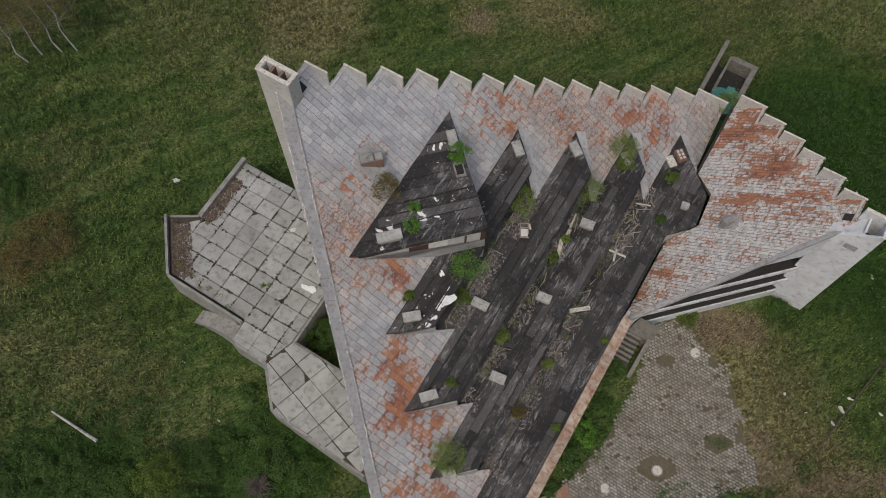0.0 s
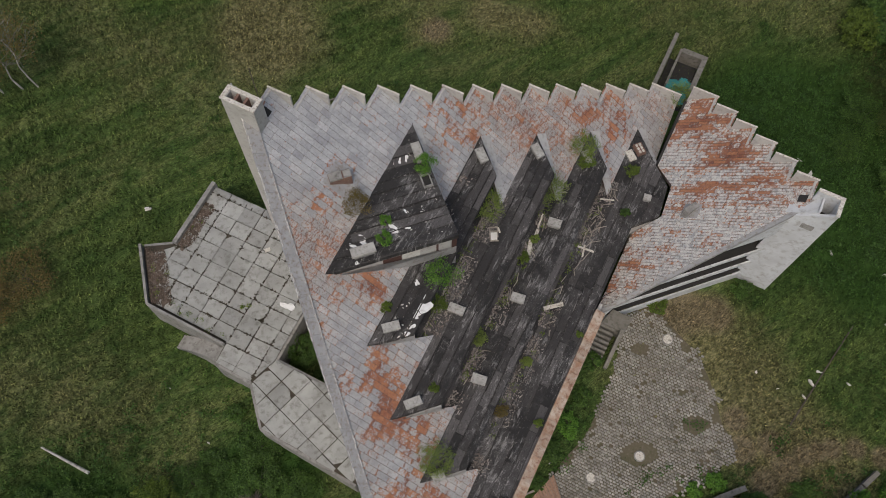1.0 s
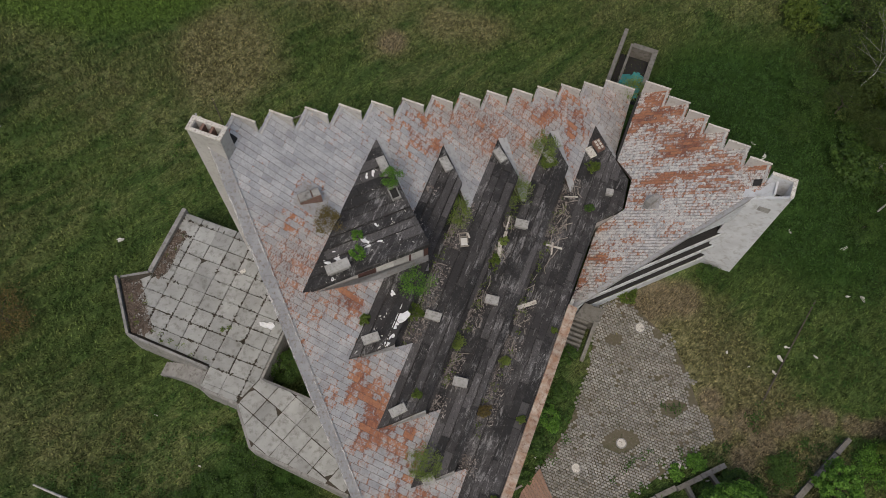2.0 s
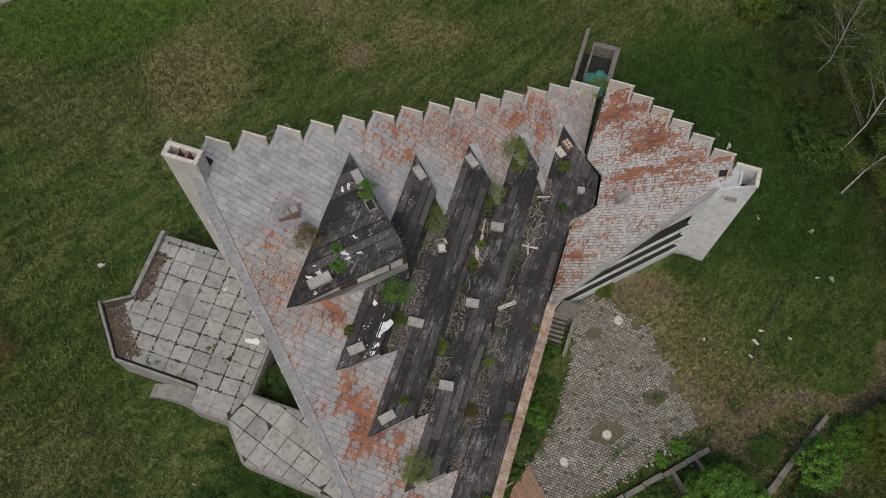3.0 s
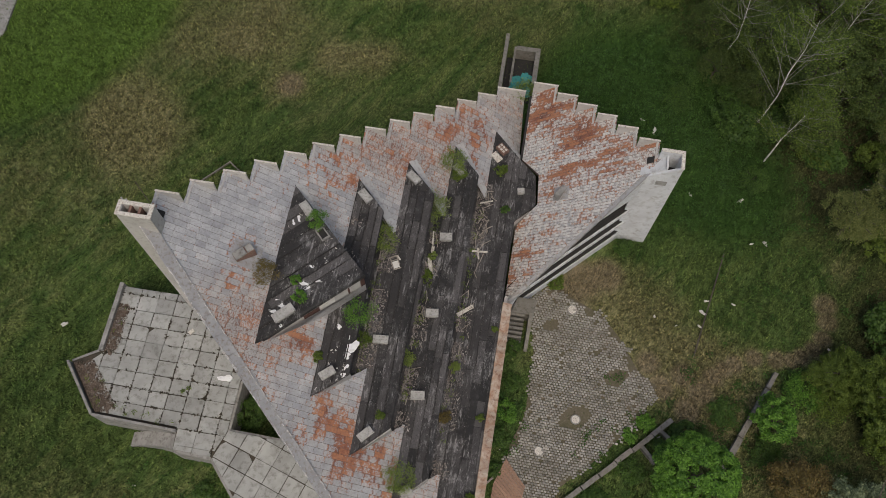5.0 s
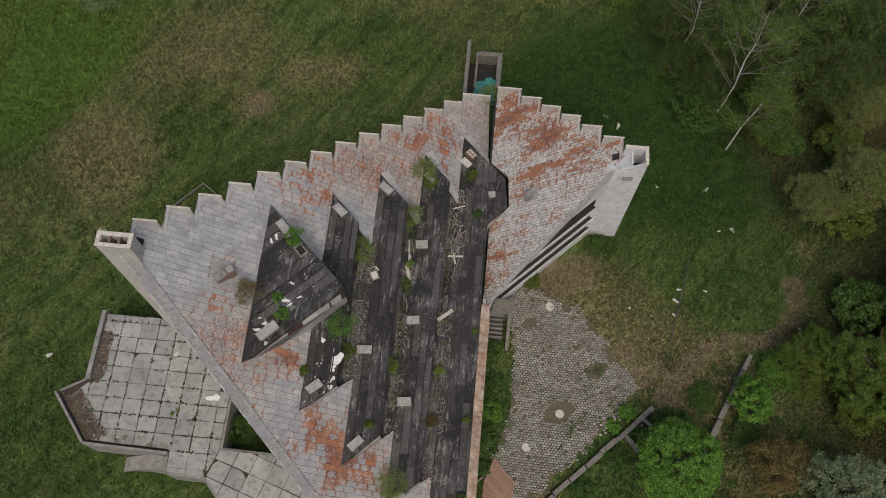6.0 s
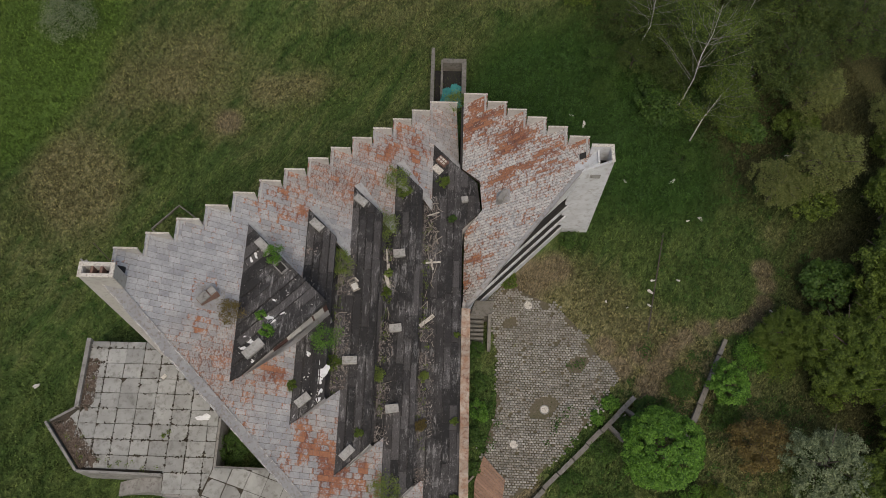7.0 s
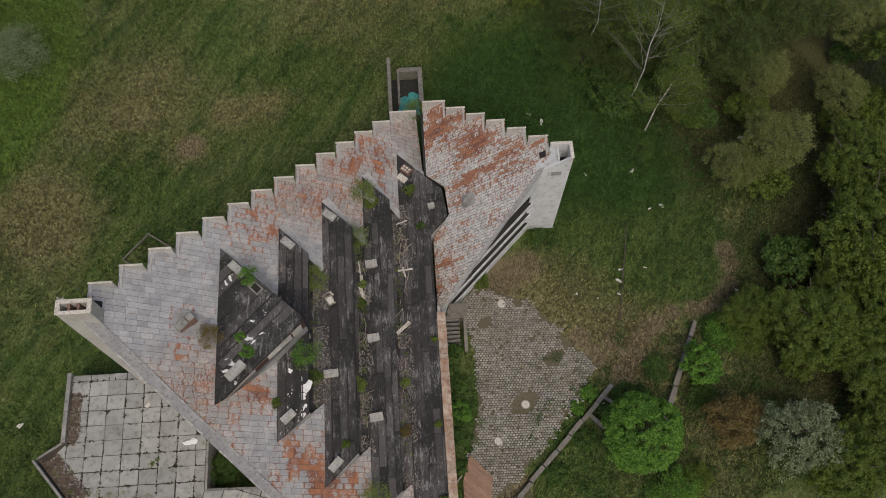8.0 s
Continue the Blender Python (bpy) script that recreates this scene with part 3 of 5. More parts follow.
# loggia shade is put into the colour of back wall and slabs
back = [along(0.6, -0.9), along(13.0, -0.9), along(13.0, -1.15), along(0.6, -1.15)]
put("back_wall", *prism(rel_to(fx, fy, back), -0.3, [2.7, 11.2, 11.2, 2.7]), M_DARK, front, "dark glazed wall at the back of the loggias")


def front_z(s):
    return zr(24.4 + s * D45, 2.0 + s * D45)


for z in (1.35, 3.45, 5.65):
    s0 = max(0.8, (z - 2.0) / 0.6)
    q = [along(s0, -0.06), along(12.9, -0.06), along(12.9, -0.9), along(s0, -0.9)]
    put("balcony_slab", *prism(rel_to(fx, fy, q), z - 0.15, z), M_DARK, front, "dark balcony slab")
# front wall cut by three long tapering slots
CUT = [(0.2, front_z(0.2) - 0.12), (13.2, front_z(13.2) - 0.12), (13.2, 8.5), (8.5, 8.5), (4.9, 5.75), (13.2, 5.75), (13.2, 5.3), (4.2, 5.3), (1.6, 3.35), (13.2, 3.35), (13.2, 2.9), (1.1, 2.9), (0.5, 1.0), (13.2, 1.0), (13.2, -0.3), (0.2, -0.3)]
n_cut = len(CUT)
cv = [(*rel_to(fx, fy, [along(s, 0.06)])[0], z) for s, z in CUT] + [(*rel_to(fx, fy, [along(s, -0.06)])[0], z) for s, z in CUT]
put("front_wall", cv, [tuple(range(n_cut)), tuple(range(2 * n_cut - 1, n_cut - 1, -1))] + [(i, n_cut + i, n_cut + (i + 1) % n_cut, (i + 1) % n_cut) for i in range(n_cut)], M_TOWER, front, "pale front wall cut by three tapering slots")
# verge along the sloping south edge
q = [along(0, 0.12), along(13.2, 0.12), along(13.2, -0.22), along(0, -0.22)]
zz = [front_z(0), front_z(13.2), front_z(13.0), front_z(0)]
put("roof_verge", *prism(rel_to(fx, fy, q), [a - 0.28 for a in zz], [a + 0.09 for a in zz]), M_BORDER, front, "pale metal verge along the sloping roof edge")

tower = thing("stair_tower", "pale plastered tower with open shafts at the high corner of the east wing", "tower", P(34.0, 12.2, 0), "", "structure")
tx, ty, _ = P(34.0, 12.2, 0)


def tp(*uv):
    return rel_to(tx, ty, [P(u, v)[:2] for u, v in uv])


put("tower_wall", *prism(tp((33.35, 10.6), (33.35, 13.45), (33.55, 13.45), (33.55, 10.6)), -0.3, [11.5, 13.85, 13.85, 11.55]), M_TOWER, tower)
put("tower_wall", *prism(tp((33.55, 13.25), (33.55, 13.45), (34.85, 13.45), (34.85, 13.25)), -0.3, 13.85), M_TOWER, tower)
put("tower_wall", *prism(tp((34.65, 11.7), (34.65, 13.25), (34.85, 13.25), (34.85, 11.7)), -0.3, 13.85), M_TOWER, tower)
put("tower_wall", *prism(tp((33.55, 12.25), (33.55, 12.4), (34.65, 12.4), (34.65, 12.25)), 8.0, 13.3), M_TOWER, tower)
put("tower_top", *prism(tp((33.55, 10.6), (33.55, 12.25), (34.65, 12.25), (34.65, 10.6)), 10.6, [11.65, 13.0, 13.05, 11.75]), M_TOWER, tower)
# shaft depth comes from a floor coloured as dark as shade
put("shaft_floor", *prism(tp((33.55, 12.4), (33.55, 13.25), (34.65, 13.25), (34.65, 12.4)), 11.0, 11.6), M_DARK, tower)
put("tower_coping", *prism(tp((34.62, 11.7), (34.62, 13.5), (34.9, 13.5), (34.9, 11.7)), 13.853, 13.91), M_CAP, tower)
put("tower_coping", *prism(tp((33.3, 13.22), (33.3, 13.5), (34.62, 13.5), (34.62, 13.22)), 13.853, 13.908), M_CAP, tower)
# solid block, coloured like the shade in an open hatch
q4 = ((34.4, 10.95), (34.4, 11.42), (34.85, 11.42), (34.85, 10.95))
put("roof_hatch", *prism(tp(*q4), 11.0, [zr(*q) + 0.16 for q in q4]), M_DARK, tower, "dark open hatch")
put("wall_plaque", *prism(tp((33.31, 11.9), (33.31, 12.75), (33.36, 12.75), (33.36, 11.9)), 10.9, 11.5), M_CONC, tower, "small grey grille in the tower wall")

# ---- chimney at the high corner ----
chim = thing("brick_chimney", "plastered chimney with three red brick flues at the high roof corner", "chimney", P(20.4, -23.0, 0))
cx, cy, _ = P(20.4, -23.0, 0)


def cp(*uv):
    return rel_to(cx, cy, [P(u, v)[:2] for u, v in uv])


CU0, CU1, CV0, CV1, CT = 19.45, 20.40, -23.72, -21.45, 22.0
FL = [(CV0 + 0.26 + 0.63 * i, CV0 + 0.26 + 0.63 * i + 0.46) for i in range(3)]
put("chimney_wall", *prism(cp((CU0, CV0), (CU0, CV1), (CU0 + 0.22, CV1), (CU0 + 0.22, CV0)), -0.2, CT), M_PLASTER, chim)
put("chimney_wall", *prism(cp((CU1 - 0.22, CV0), (CU1 - 0.22, CV1), (CU1, CV1), (CU1, CV0)), -0.2, CT), M_PLASTER, chim)
edges = [CV0] + [x for pair in FL for x in pair] + [CV1]
for a, b in zip(edges[::2], edges[1::2]):
    put("flue_divider", *prism(cp((CU0 + 0.22, a), (CU0 + 0.22, b), (CU1 - 0.22, b), (CU1 - 0.22, a)), 19.0, CT - 0.01), M_PLASTER if a == CV0 or b == CV1 else M_BRICK, chim, "red brick between the flues")
# near-black colour here paints the shade down in the flues
put("flue_bottom", *prism(cp((CU0 + 0.22, CV0 + 0.3), (CU0 + 0.22, CV1 - 0.3), (CU1 - 0.22, CV1 - 0.3), (CU1 - 0.22, CV0 + 0.3)), 20.0, 21.2), M_DARK, chim)
for a, b in ((CU0 - 0.05, CU0 + 0.2), (CU1 - 0.2, CU1 + 0.05)):
    put("chimney_coping", *prism(cp((a, CV0 - 0.05), (a, CV1 + 0.05), (b, CV1 + 0.05), (b, CV0 - 0.05)), CT + 0.003, CT + 0.09), M_CAP, chim)
for a, b in ((CV0 - 0.05, CV0 + 0.22), (CV1 - 0.2, CV1 + 0.05)):
    put("chimney_coping", *prism(cp((CU0 + 0.2, a), (CU0 + 0.2, b), (CU1 - 0.2, b), (CU1 - 0.2, a)), CT + 0.003, CT + 0.088), M_CAP, chim)
# no real opening: a raised block in the colour of the hole's shade
HATCH = ((20.6, -22.05), (20.6, -21.6), (21.05, -21.6), (21.05, -22.05))
put("roof_hatch", *prism([P(*q)[:2] for q in HATCH], 19.0, [zl(*q) + 0.06 for q in HATCH]), M_DARK, None, "dark open vent hole in the roof", "hatch")
mast = put("lightning_rod", *block(*P(20.95, -22.2, 19.9), 0.04, 0.04, 4.2), M_BARK, None, "thin rusty lightning rod beside the chimney", "rod")

# ---- west eave: a broad sheet border with a raised rim ----
eave = thing("eave_border", "pale sheet-metal border with seams along the west eave", "roof edge", (0, 0, 0), "", "structure")
rng = random.Random(3)
s = 0.2
while s < 31:
    e = min(s + rng.uniform(0.9, 1.4), 31.4)

    def eb(t, d):
        w = t / 31.0
        u, v = 20.55 - t * D45, -23.75 + t * D45
        return u + d * D45, v + d * D45

    w0, w1 = 0.85 - 0.008 * s, 0.85 - 0.008 * e
    cell = [eb(s, 0.12), eb(e - 0.02, 0.12), eb(e - 0.02, w1), eb(s, w0)]
    cell = clip(cell if area(cell) > 0 else cell[::-1], [(0, -1, -1.2)])
    if cell:
        pts = [P(u, v)[:2] for u, v in cell]
        zz = [zl(u, v) + 0.09 + rng.uniform(0, 0.01) for u, v in cell]
        put("border_sheet", *prism(pts, [z - 0.2 for z in zz], zz), M_BORDER, eave)
    s = e
a, b = eb(-0.4, 0), eb(31, 0)
a2, b2 = eb(-0.4, 0.11), eb(31, 0.11)
pts = [P(*q)[:2] for q in (a, b, b2, a2)]
put("eave_rim", *prism(pts, [zl(*q) - 0.6 for q in (a, b, b2, a2)], [zl(*q) + 0.13 for q in (a, b, b2, a2)]), M_BORDER, eave, "pale rim of the eave")
a, b, a2, b2 = eb(1.0, 0.76), eb(31, 0.50), eb(1.0, 0.84), eb(31, 0.58)
pts = [P(*q)[:2] for q in (a, b, b2, a2)]
put("border_seam", *prism(pts, [zl(*q) - 0.1 for q in (a, b, b2, a2)], [zl(*q) + 0.16 for q in (a, b, b2, a2)]), M_BORDER, eave)

flakes = Heap()
for i in range(520):
    t = rng.uniform(0, 30.6)
    d = rng.choice((0.05, 0.05, 0.80 - 0.0085 * t)) + rng.gauss(0, 0.03)
    u, v = eb(t, d)
    if noise.noise(Vector((t * 0.6, d, 4.4))) < -0.05:
        continue
    x, y, z = P(u, v, zl(u, v) + (0.128 if d < 0.11 else 0.155))
    along_x, along_y = P(-D45, D45)[:2]
    L, w = rng.uniform(0.05, 0.26), rng.uniform(0.007, 0.02)
    drop = 0.7055 * D45 * L
    flakes.add(([(x - along_y * w, y + along_x * w, z), (x + along_y * w, y - along_x * w, z), (x + along_x * L + along_y * w, y + along_y * L - along_x * w, z - drop), (x + along_x * L - along_y * w, y + along_y * L + along_x * w, z - drop),
                 (x - along_y * w, y + along_x * w, z + 0.012), (x + along_y * w, y - along_x * w, z + 0.012), (x + along_x * L + along_y * w, y + along_y * L - along_x * w, z - drop + 0.012), (x + along_x * L - along_y * w, y + along_y * L + along_x * w, z - drop + 0.012)],
                [(4, 5, 6, 7), (0, 1, 5, 4), (1, 2, 6, 5), (2, 3, 7, 6), (3, 0, 4, 7)]))
raw("paint_flakes", flakes, M_WHITE, eave, "white flakes of old paint on the eave", "", "", "stuff")

# ---- rusty fascia along the lowest flat roof ----
fascia = thing("roof_fascia", "rusty sheet-metal fascia on the front edge of the lowest flat roof", "fascia", (0, 0, 0), "", "structure")
u = 23.6
while u > 1.0:
    l = rng.uniform(0.75, 1.1)
    q = [P(u, 1.62)[:2], P(u - l + 0.015, 1.62)[:2], P(u - l + 0.015, 2.36)[:2], P(u, 2.36)[:2]]
    dz = rng.uniform(-0.02, 0.02)
    put("fascia_sheet", *prism(q, 4.85, [5.36 + dz, 5.36 + dz, 5.2 + dz, 5.2 + dz]), M_RUSTY, fascia)
    u -= l
wall_run("wall_front", [(24.3, 1.95, 4.9), (0.8, 1.95, 4.9)], -0.3, -0.25, M_PLASTER, "grey plastered front wall under the fascia")

# ---- windows of the top step ----
win = thing("top_window_band", "band of boarded white and brown window panels under the top flat roof", "window", (0, 0, 0), "", "structure")


def sw(t, d):
    """t metres from the south-west corner of the top roof along its edge, d metres inward."""
    return 14.4 + t * D45 + d * D45, -14.85 + t * D45 - d * D45


def panel(t0, t1, z0, z1, d, mat, name):
    pts = [P(*sw(t0, d))[:2], P(*sw(t1, d))[:2], P(*sw(t1, d + 0.08))[:2], P(*sw(t0, d + 0.08))[:2]]
    return put(name, *prism(pts, z0, z1), mat, win)


panel(3.8, 5.05, 13.2, 14.4, -0.1, M_BROWN, "brown_panel")
panel(5.1, 7.35, 13.15, 14.4, -0.1, M_WHITE, "white_panel")
panel(7.4, 7.55, 12.2, 14.4, -0.12, M_BROWN, "window_post")
panel(7.6, 8.45, 13.15, 14.4, -0.1, M_WHITE, "white_panel")
panel(8.48, 8.8, 12.2, 14.4, -0.12, M_BROWN, "brown_panel")
panel(0.6, 8.8, 14.42, 14.84, -0.06, M_FELT, "edge_flashing")

# pale flashing under the south-west edges of the steps
for k, (cu, cv) in enumerate(((14.40, -14.85), (12.1, -10.85), (8.91, -7.64), (6.40, -4.32))):
    n_len = (8.8, 3.2, 3.5, 3.25)[k]
    fl = Heap()
    for t0, t1 in ((0.05, n_len),):
        p0, p1 = (cu + t0 * D45, cv + t0 * D45), (cu + t1 * D45, cv + t1 * D45)
        o = 0.1
        pts = [P(*p0)[:2], P(*p1)[:2], P(p1[0] - o, p1[1] + o)[:2], P(p0[0] - o, p0[1] + o)[:2]]
        z = LEVELS[k]
        fl.add(prism(pts, [zl(*p0) - 0.2, zl(*p1) - 0.2, zl(*p1) - 0.3, zl(*p0) - 0.3], [z - 0.47, z - 0.47, z - 0.47, z - 0.47] if k else [z - 1.72] * 4))
    put("end_flashing", fl.v, fl.f, M_BORDER, flats[k], "pale sheet wall under the slab's end")

# plastered wall under the south end of the lowest flat roof, and the strip beside it
END = [(3.2, -1.15), (0.85, 1.56), (-1.88, 1.56), (-1.88, 1.26), (0.5, 1.26), (2.85, -1.15)]
put("end_wall", *prism([P(*q)[:2] for q in END], 2.6, [4.74, 4.74, 3.4, 3.4, 3.4, 4.74]), M_PLASTER, flats[4], "grey plastered wall under the slab's end")

# smooth flashing sheets on the slope beside the north ends of the flat roofs
FLASH_AT = [(26.65, -14.85, 22.7, -10.85, 0.55), (29.35, -10.85, 26.15, -7.64, 0.75), (32.6, -7.64, 29.35, -4.32, 0.75), (36.05, -4.32, 32.65, -1.17, 0.8), (39.36, -1.17, 37.0, 1.2, 0.8)]
for (u0, v0, u1, v1, w), low in zip(FLASH_AT, LEVELS[1:] + [4.6]):
    strip = thing("valley_flashing", "smooth blue-grey flashing sheet beside the felt roof's end", "flashing", (0, 0, 0), "valley flashings", "structure")
    L = math.hypot(u1 - u0, v1 - v0)
    num = 4
    for i in range(num):
        a, b = i / num, (i + 1) / num - 0.012
        quad = []
        for f, o in ((a, 0.02), (b, 0.02), (b, w * (1 - 0.25 * b)), (a, w * (1 - 0.25 * a))):
            quad.append((u0 + (u1 - u0) * f + o * D45, v0 + (v1 - v0) * f + o * D45))
        put("flashing_sheet", *prism([P(*q)[:2] for q in quad], [low - 0.3] * 4, [zl(*q) + 0.075 for q in quad]), M_FLASH, strip)

# ---- vents on the flat roofs ----
def vent(u, v, z, turn, sx=1.15, sy=0.62, h=0.42, label="weathered concrete vent box with a flat lid on the felt roof"):
    x, y, _ = P(u, v)
    t = thing("roof_vent", label, "vent", (x, y, z), "roof vents")
    vb = put("vent_body", *block(0, 0, -0.02, sx * 0.82, sy * 0.8, h, turn), M_CONC, t)
    put("vent_lid", *block(0, 0, h - 0.02, sx, sy, 0.14, turn, 0.03), M_LID, vb, "pale mottled concrete lid")
    c, q = math.cos(radians(turn)), math.sin(radians(turn))
    for side in (-1, 1):
        put("lid_rim", *block(-q * side * (sy / 2 - 0.05), c * side * (sy / 2 - 0.05), h + 0.1, sx * 0.94, 0.06, 0.045, turn, 0.015), M_LID, vb)
    return t


V_AT = [(24.64, -13.4, 0, 45, 1.5, 0.62), (16.8, -13.34, 0, -45, 1.6, 0.7), (27.78, -10.05, 1, 48, 1.15, 0.62), (13.85, -9.97, 1, -48, 1.15, 0.62), (31.11, -6.96, 2, 52, 1.15, 0.62),
        (10.52, -6.76, 2, -42, 1.15, 0.62), (17.52, -7.01, 2, 94, 1.15, 0.62), (33.66, -3.62, 3, 50, 1.1, 0.62), (27.46, -3.72, 3, 98, 1.0, 0.66), (20.93, -3.75, 3, 98, 1.0, 0.66),
        (14.38, -3.73, 3, 98, 1.05, 0.68), (7.34, -3.35, 3, -40, 0.85, 0.7), (33.67, 1.74, 4, 98, 0.6, 0.5)]
for u, v, k, turn, sx, sy in V_AT:
    vent(u, v, LEVELS[k] + 0.02, ANG + turn, sx, sy)

# ---- small chimneys standing in the sloping roofs ----
def stub_chimney(u, v, zf, turn, label, size=1.0, mat=None):
    x, y, _ = P(u, v)
    z = zf(u, v)
    t = thing("stub_chimney", label, "chimney", (x, y, z))
    put("stub_body", *block(0, 0, -0.6, 1.45 * size, 0.6 * size, 0.6 + 0.55, turn), mat or M_BRICK, t, "crumbling sides")
    put("stub_cap", *block(-0.28 * size * math.cos(radians(turn)), -0.28 * size * math.sin(radians(turn)), 0.55, 0.85 * size, 0.62 * size, 0.12, turn, 0.03), M_CONC, t)
    put("stub_cap", *block(0.48 * size * math.cos(radians(turn)), 0.48 * size * math.sin(radians(turn)), 0.5, 0.5 * size, 0.55 * size, 0.1, turn, 0.03), M_CONC, t)
    w = 0.9 * size ** 2
    ring = ((-w, -w * 0.85), (-w, w * 1.1), (w, w * 1.1), (w, -w * 0.85))
    c = put("stub_apron", *prism([P(u + a, v + b)[:2] for a, b in ring], [zf(u + a, v + b) - 0.05 for a, b in ring],
                             [zf(u + a, v + b) + 0.05 for a, b in ring]), M_BORDER, None)
    c.data.transform(Matrix.Translation((-x, -y, -z)))
    c.parent = t


stub_chimney(20.21, -16.73, zl, ANG - 45, "low broken brick chimney with concrete caps in the sloping roof")
stub_chimney(33.35, 4.97, zr, ANG - 30, "small grey metal-flashed chimney in the rusty east roof", 0.8, M_CONC)

# ---- terrace ----
TZ = 3.0
terr = thing("terrace", "raised terrace of cracked concrete slabs with weedy joints", "terrace", (0, 0, 0), "", "structure")
TERR = [(20.5, -30.2), (14.8, -30.2), (13.6, -32.2), (9.75, -29.0), (9.6, -22.3), (8.1, -22.2), (8.0, -19.05), (10.2, -18.3), (14.4, -18.3), (20.6, -23.6)]
PATHP = [(10.2, -18.3), (8.0, -19.05), (5.4, -16.63), (4.9, -8.6), (7.0, -9.6), (10.1, -12.9), (10.1, -13.9)]
for poly in (TERR, PATHP):
    put("terrace_deck", *prism([P(u, v)[:2] for u, v in poly], TZ - 0.4, TZ - 0.05), M_JOINT, terr)


def slabs(poly, turn, au, av, rng, ou, ov):
    c, s = math.cos(turn), math.sin(turn)
    rot = [(u * c + v * s, -u * s + v * c) for u, v in poly]
    rot = rot if area(rot) > 0 else rot[::-1]
    lo = min(p[0] for p in rot)
    a = lo - (lo - ou) % au
    while a < max(p[0] for p in rot):
        lo = min(p[1] for p in rot)
        b = lo - (lo - ov) % av
        while b < max(p[1] for p in rot):
            g = rng.uniform(0.008, 0.042)
            cell = clip(rot, [(1, 0, a + g), (-1, 0, -(a + au - g)), (0, 1, b + g), (0, -1, -(b + av - g))])
            if cell and abs(area(cell)) > 0.12:
                dz, tu, tv = rng.uniform(-0.025, 0.025), rng.uniform(-0.025, 0.025), rng.uniform(-0.025, 0.025)
                if rng.random() < 0.22 and len(cell) == 4:
                    k, w = rng.randrange(4), rng.uniform(0.12, 0.4)
                    (pa, qa), (pb, qb), (pc0, qc0) = cell[k - 1], cell[k], cell[(k + 1) % 4]
                    cut = [(pb + (pa - pb) * w, qb + (qa - qb) * w), (pb + (pc0 - pb) * w * 0.7, qb + (qc0 - qb) * w * 0.7)]
                    cell = cell[:k] + cut + cell[k + 1:]
                cell = [(p + rng.uniform(-0.02, 0.02), q + rng.uniform(-0.02, 0.02)) for p, q in cell]
                pts = [P(p * c - q * s, p * s + q * c)[:2] for p, q in cell]
                up = [TZ + 0.03 + dz + tu * (p - a) / au + tv * (q - b) / av for p, q in cell]
                v, f = prism(pts, TZ - 0.12, up)
                put("slab", v, f, M_SLAB, terr)
            b += av
        a += au


rng = random.Random(11)
slabs([(20.5, -29.85), (14.8, -29.85), (13.3, -31.3), (10.0, -28.6), (9.85, -22.3), (8.1, -22.2), (8.0, -19.05), (10.2, -18.3), (14.4, -18.3), (20.6, -23.6)], 0.0, 1.28, 1.535, rng, 18.7, -28.33)
slabs(PATHP, radians(18), 1.5, 1.5, rng, 0.3, 0.5)


def low_wall(name, pts, z0, z1, thick, label, mat=M_CONC):
    h = Heap()
    for (u0, v0), (u1, v1) in zip(pts, pts[1:]):
        du, dv = u1 - u0, v1 - v0
        k = math.hypot(du, dv)
        nu, nv = dv / k * thick, -du / k * thick
        h.add(prism([P(u0, v0)[:2], P(u1, v1)[:2], P(u1 + nu, v1 + nv)[:2], P(u0 + nu, v0 + nv)[:2]], z0, z1))
    return put(name, h.v, h.f, mat, None, label, "wall", "", "structure")


low_wall("terrace_parapet", [(20.7, -30.2), (14.85, -30.2)], -0.2, TZ + 0.5, 0.34, "crumbling concrete parapet on the terrace edge")
low_wall("terrace_parapet", [(13.6, -32.3), (9.75, -29.1), (9.6, -22.25)], -0.2, TZ + 0.45, -0.2, "crumbling concrete parapet round the terrace corner")
wall_run("terrace_wall", [(20.6, -23.7, TZ - 0.1), (20.6, -30.2, TZ - 0.1)], -0.3, 0.2, M_CONC, "rough concrete wall carrying the terrace")
wall_run("terrace_wall", [(14.8, -30.3, TZ - 0.1), (13.6, -32.2, TZ - 0.1)], -0.3, -0.2, M_CONC, "rough concrete wall carrying the terrace")
wall_run("path_wall", [(9.6, -22.2, TZ - 0.1), (8.1, -22.1, TZ - 0.1), (8.0, -19.05, TZ - 0.1), (5.4, -16.63, TZ - 0.1), (4.9, -8.6, TZ - 0.1)], -0.3, -0.2, M_CONC, "rough concrete wall carrying the slab walk")
wall_run("path_wall", [(14.3, -18.3, TZ - 0.1), (10.2, -18.3, TZ - 0.1), (10.1, -13.5, TZ - 0.1)], -0.3, 0.2, M_CONC, "rough concrete wall carrying the slab walk")

# terrace stair outside the parapet
stair = thing("garden_stair", "worn concrete garden stair curving beside the terrace wall", "stair", (0, 0, 0))
for i in range(14):
    v = -22.35 - 0.30 * i
    bend = 0.05 * i - 0.004 * i * i
    put("step", *prism([P(8.15 + a + bend, v + b)[:2] for a, b in ((0, 0), (0, -0.25), (1.15, -0.25), (1.15, 0))], -0.2, TZ - 0.1 - 0.19 * (i + 1)), M_CONC, stair)

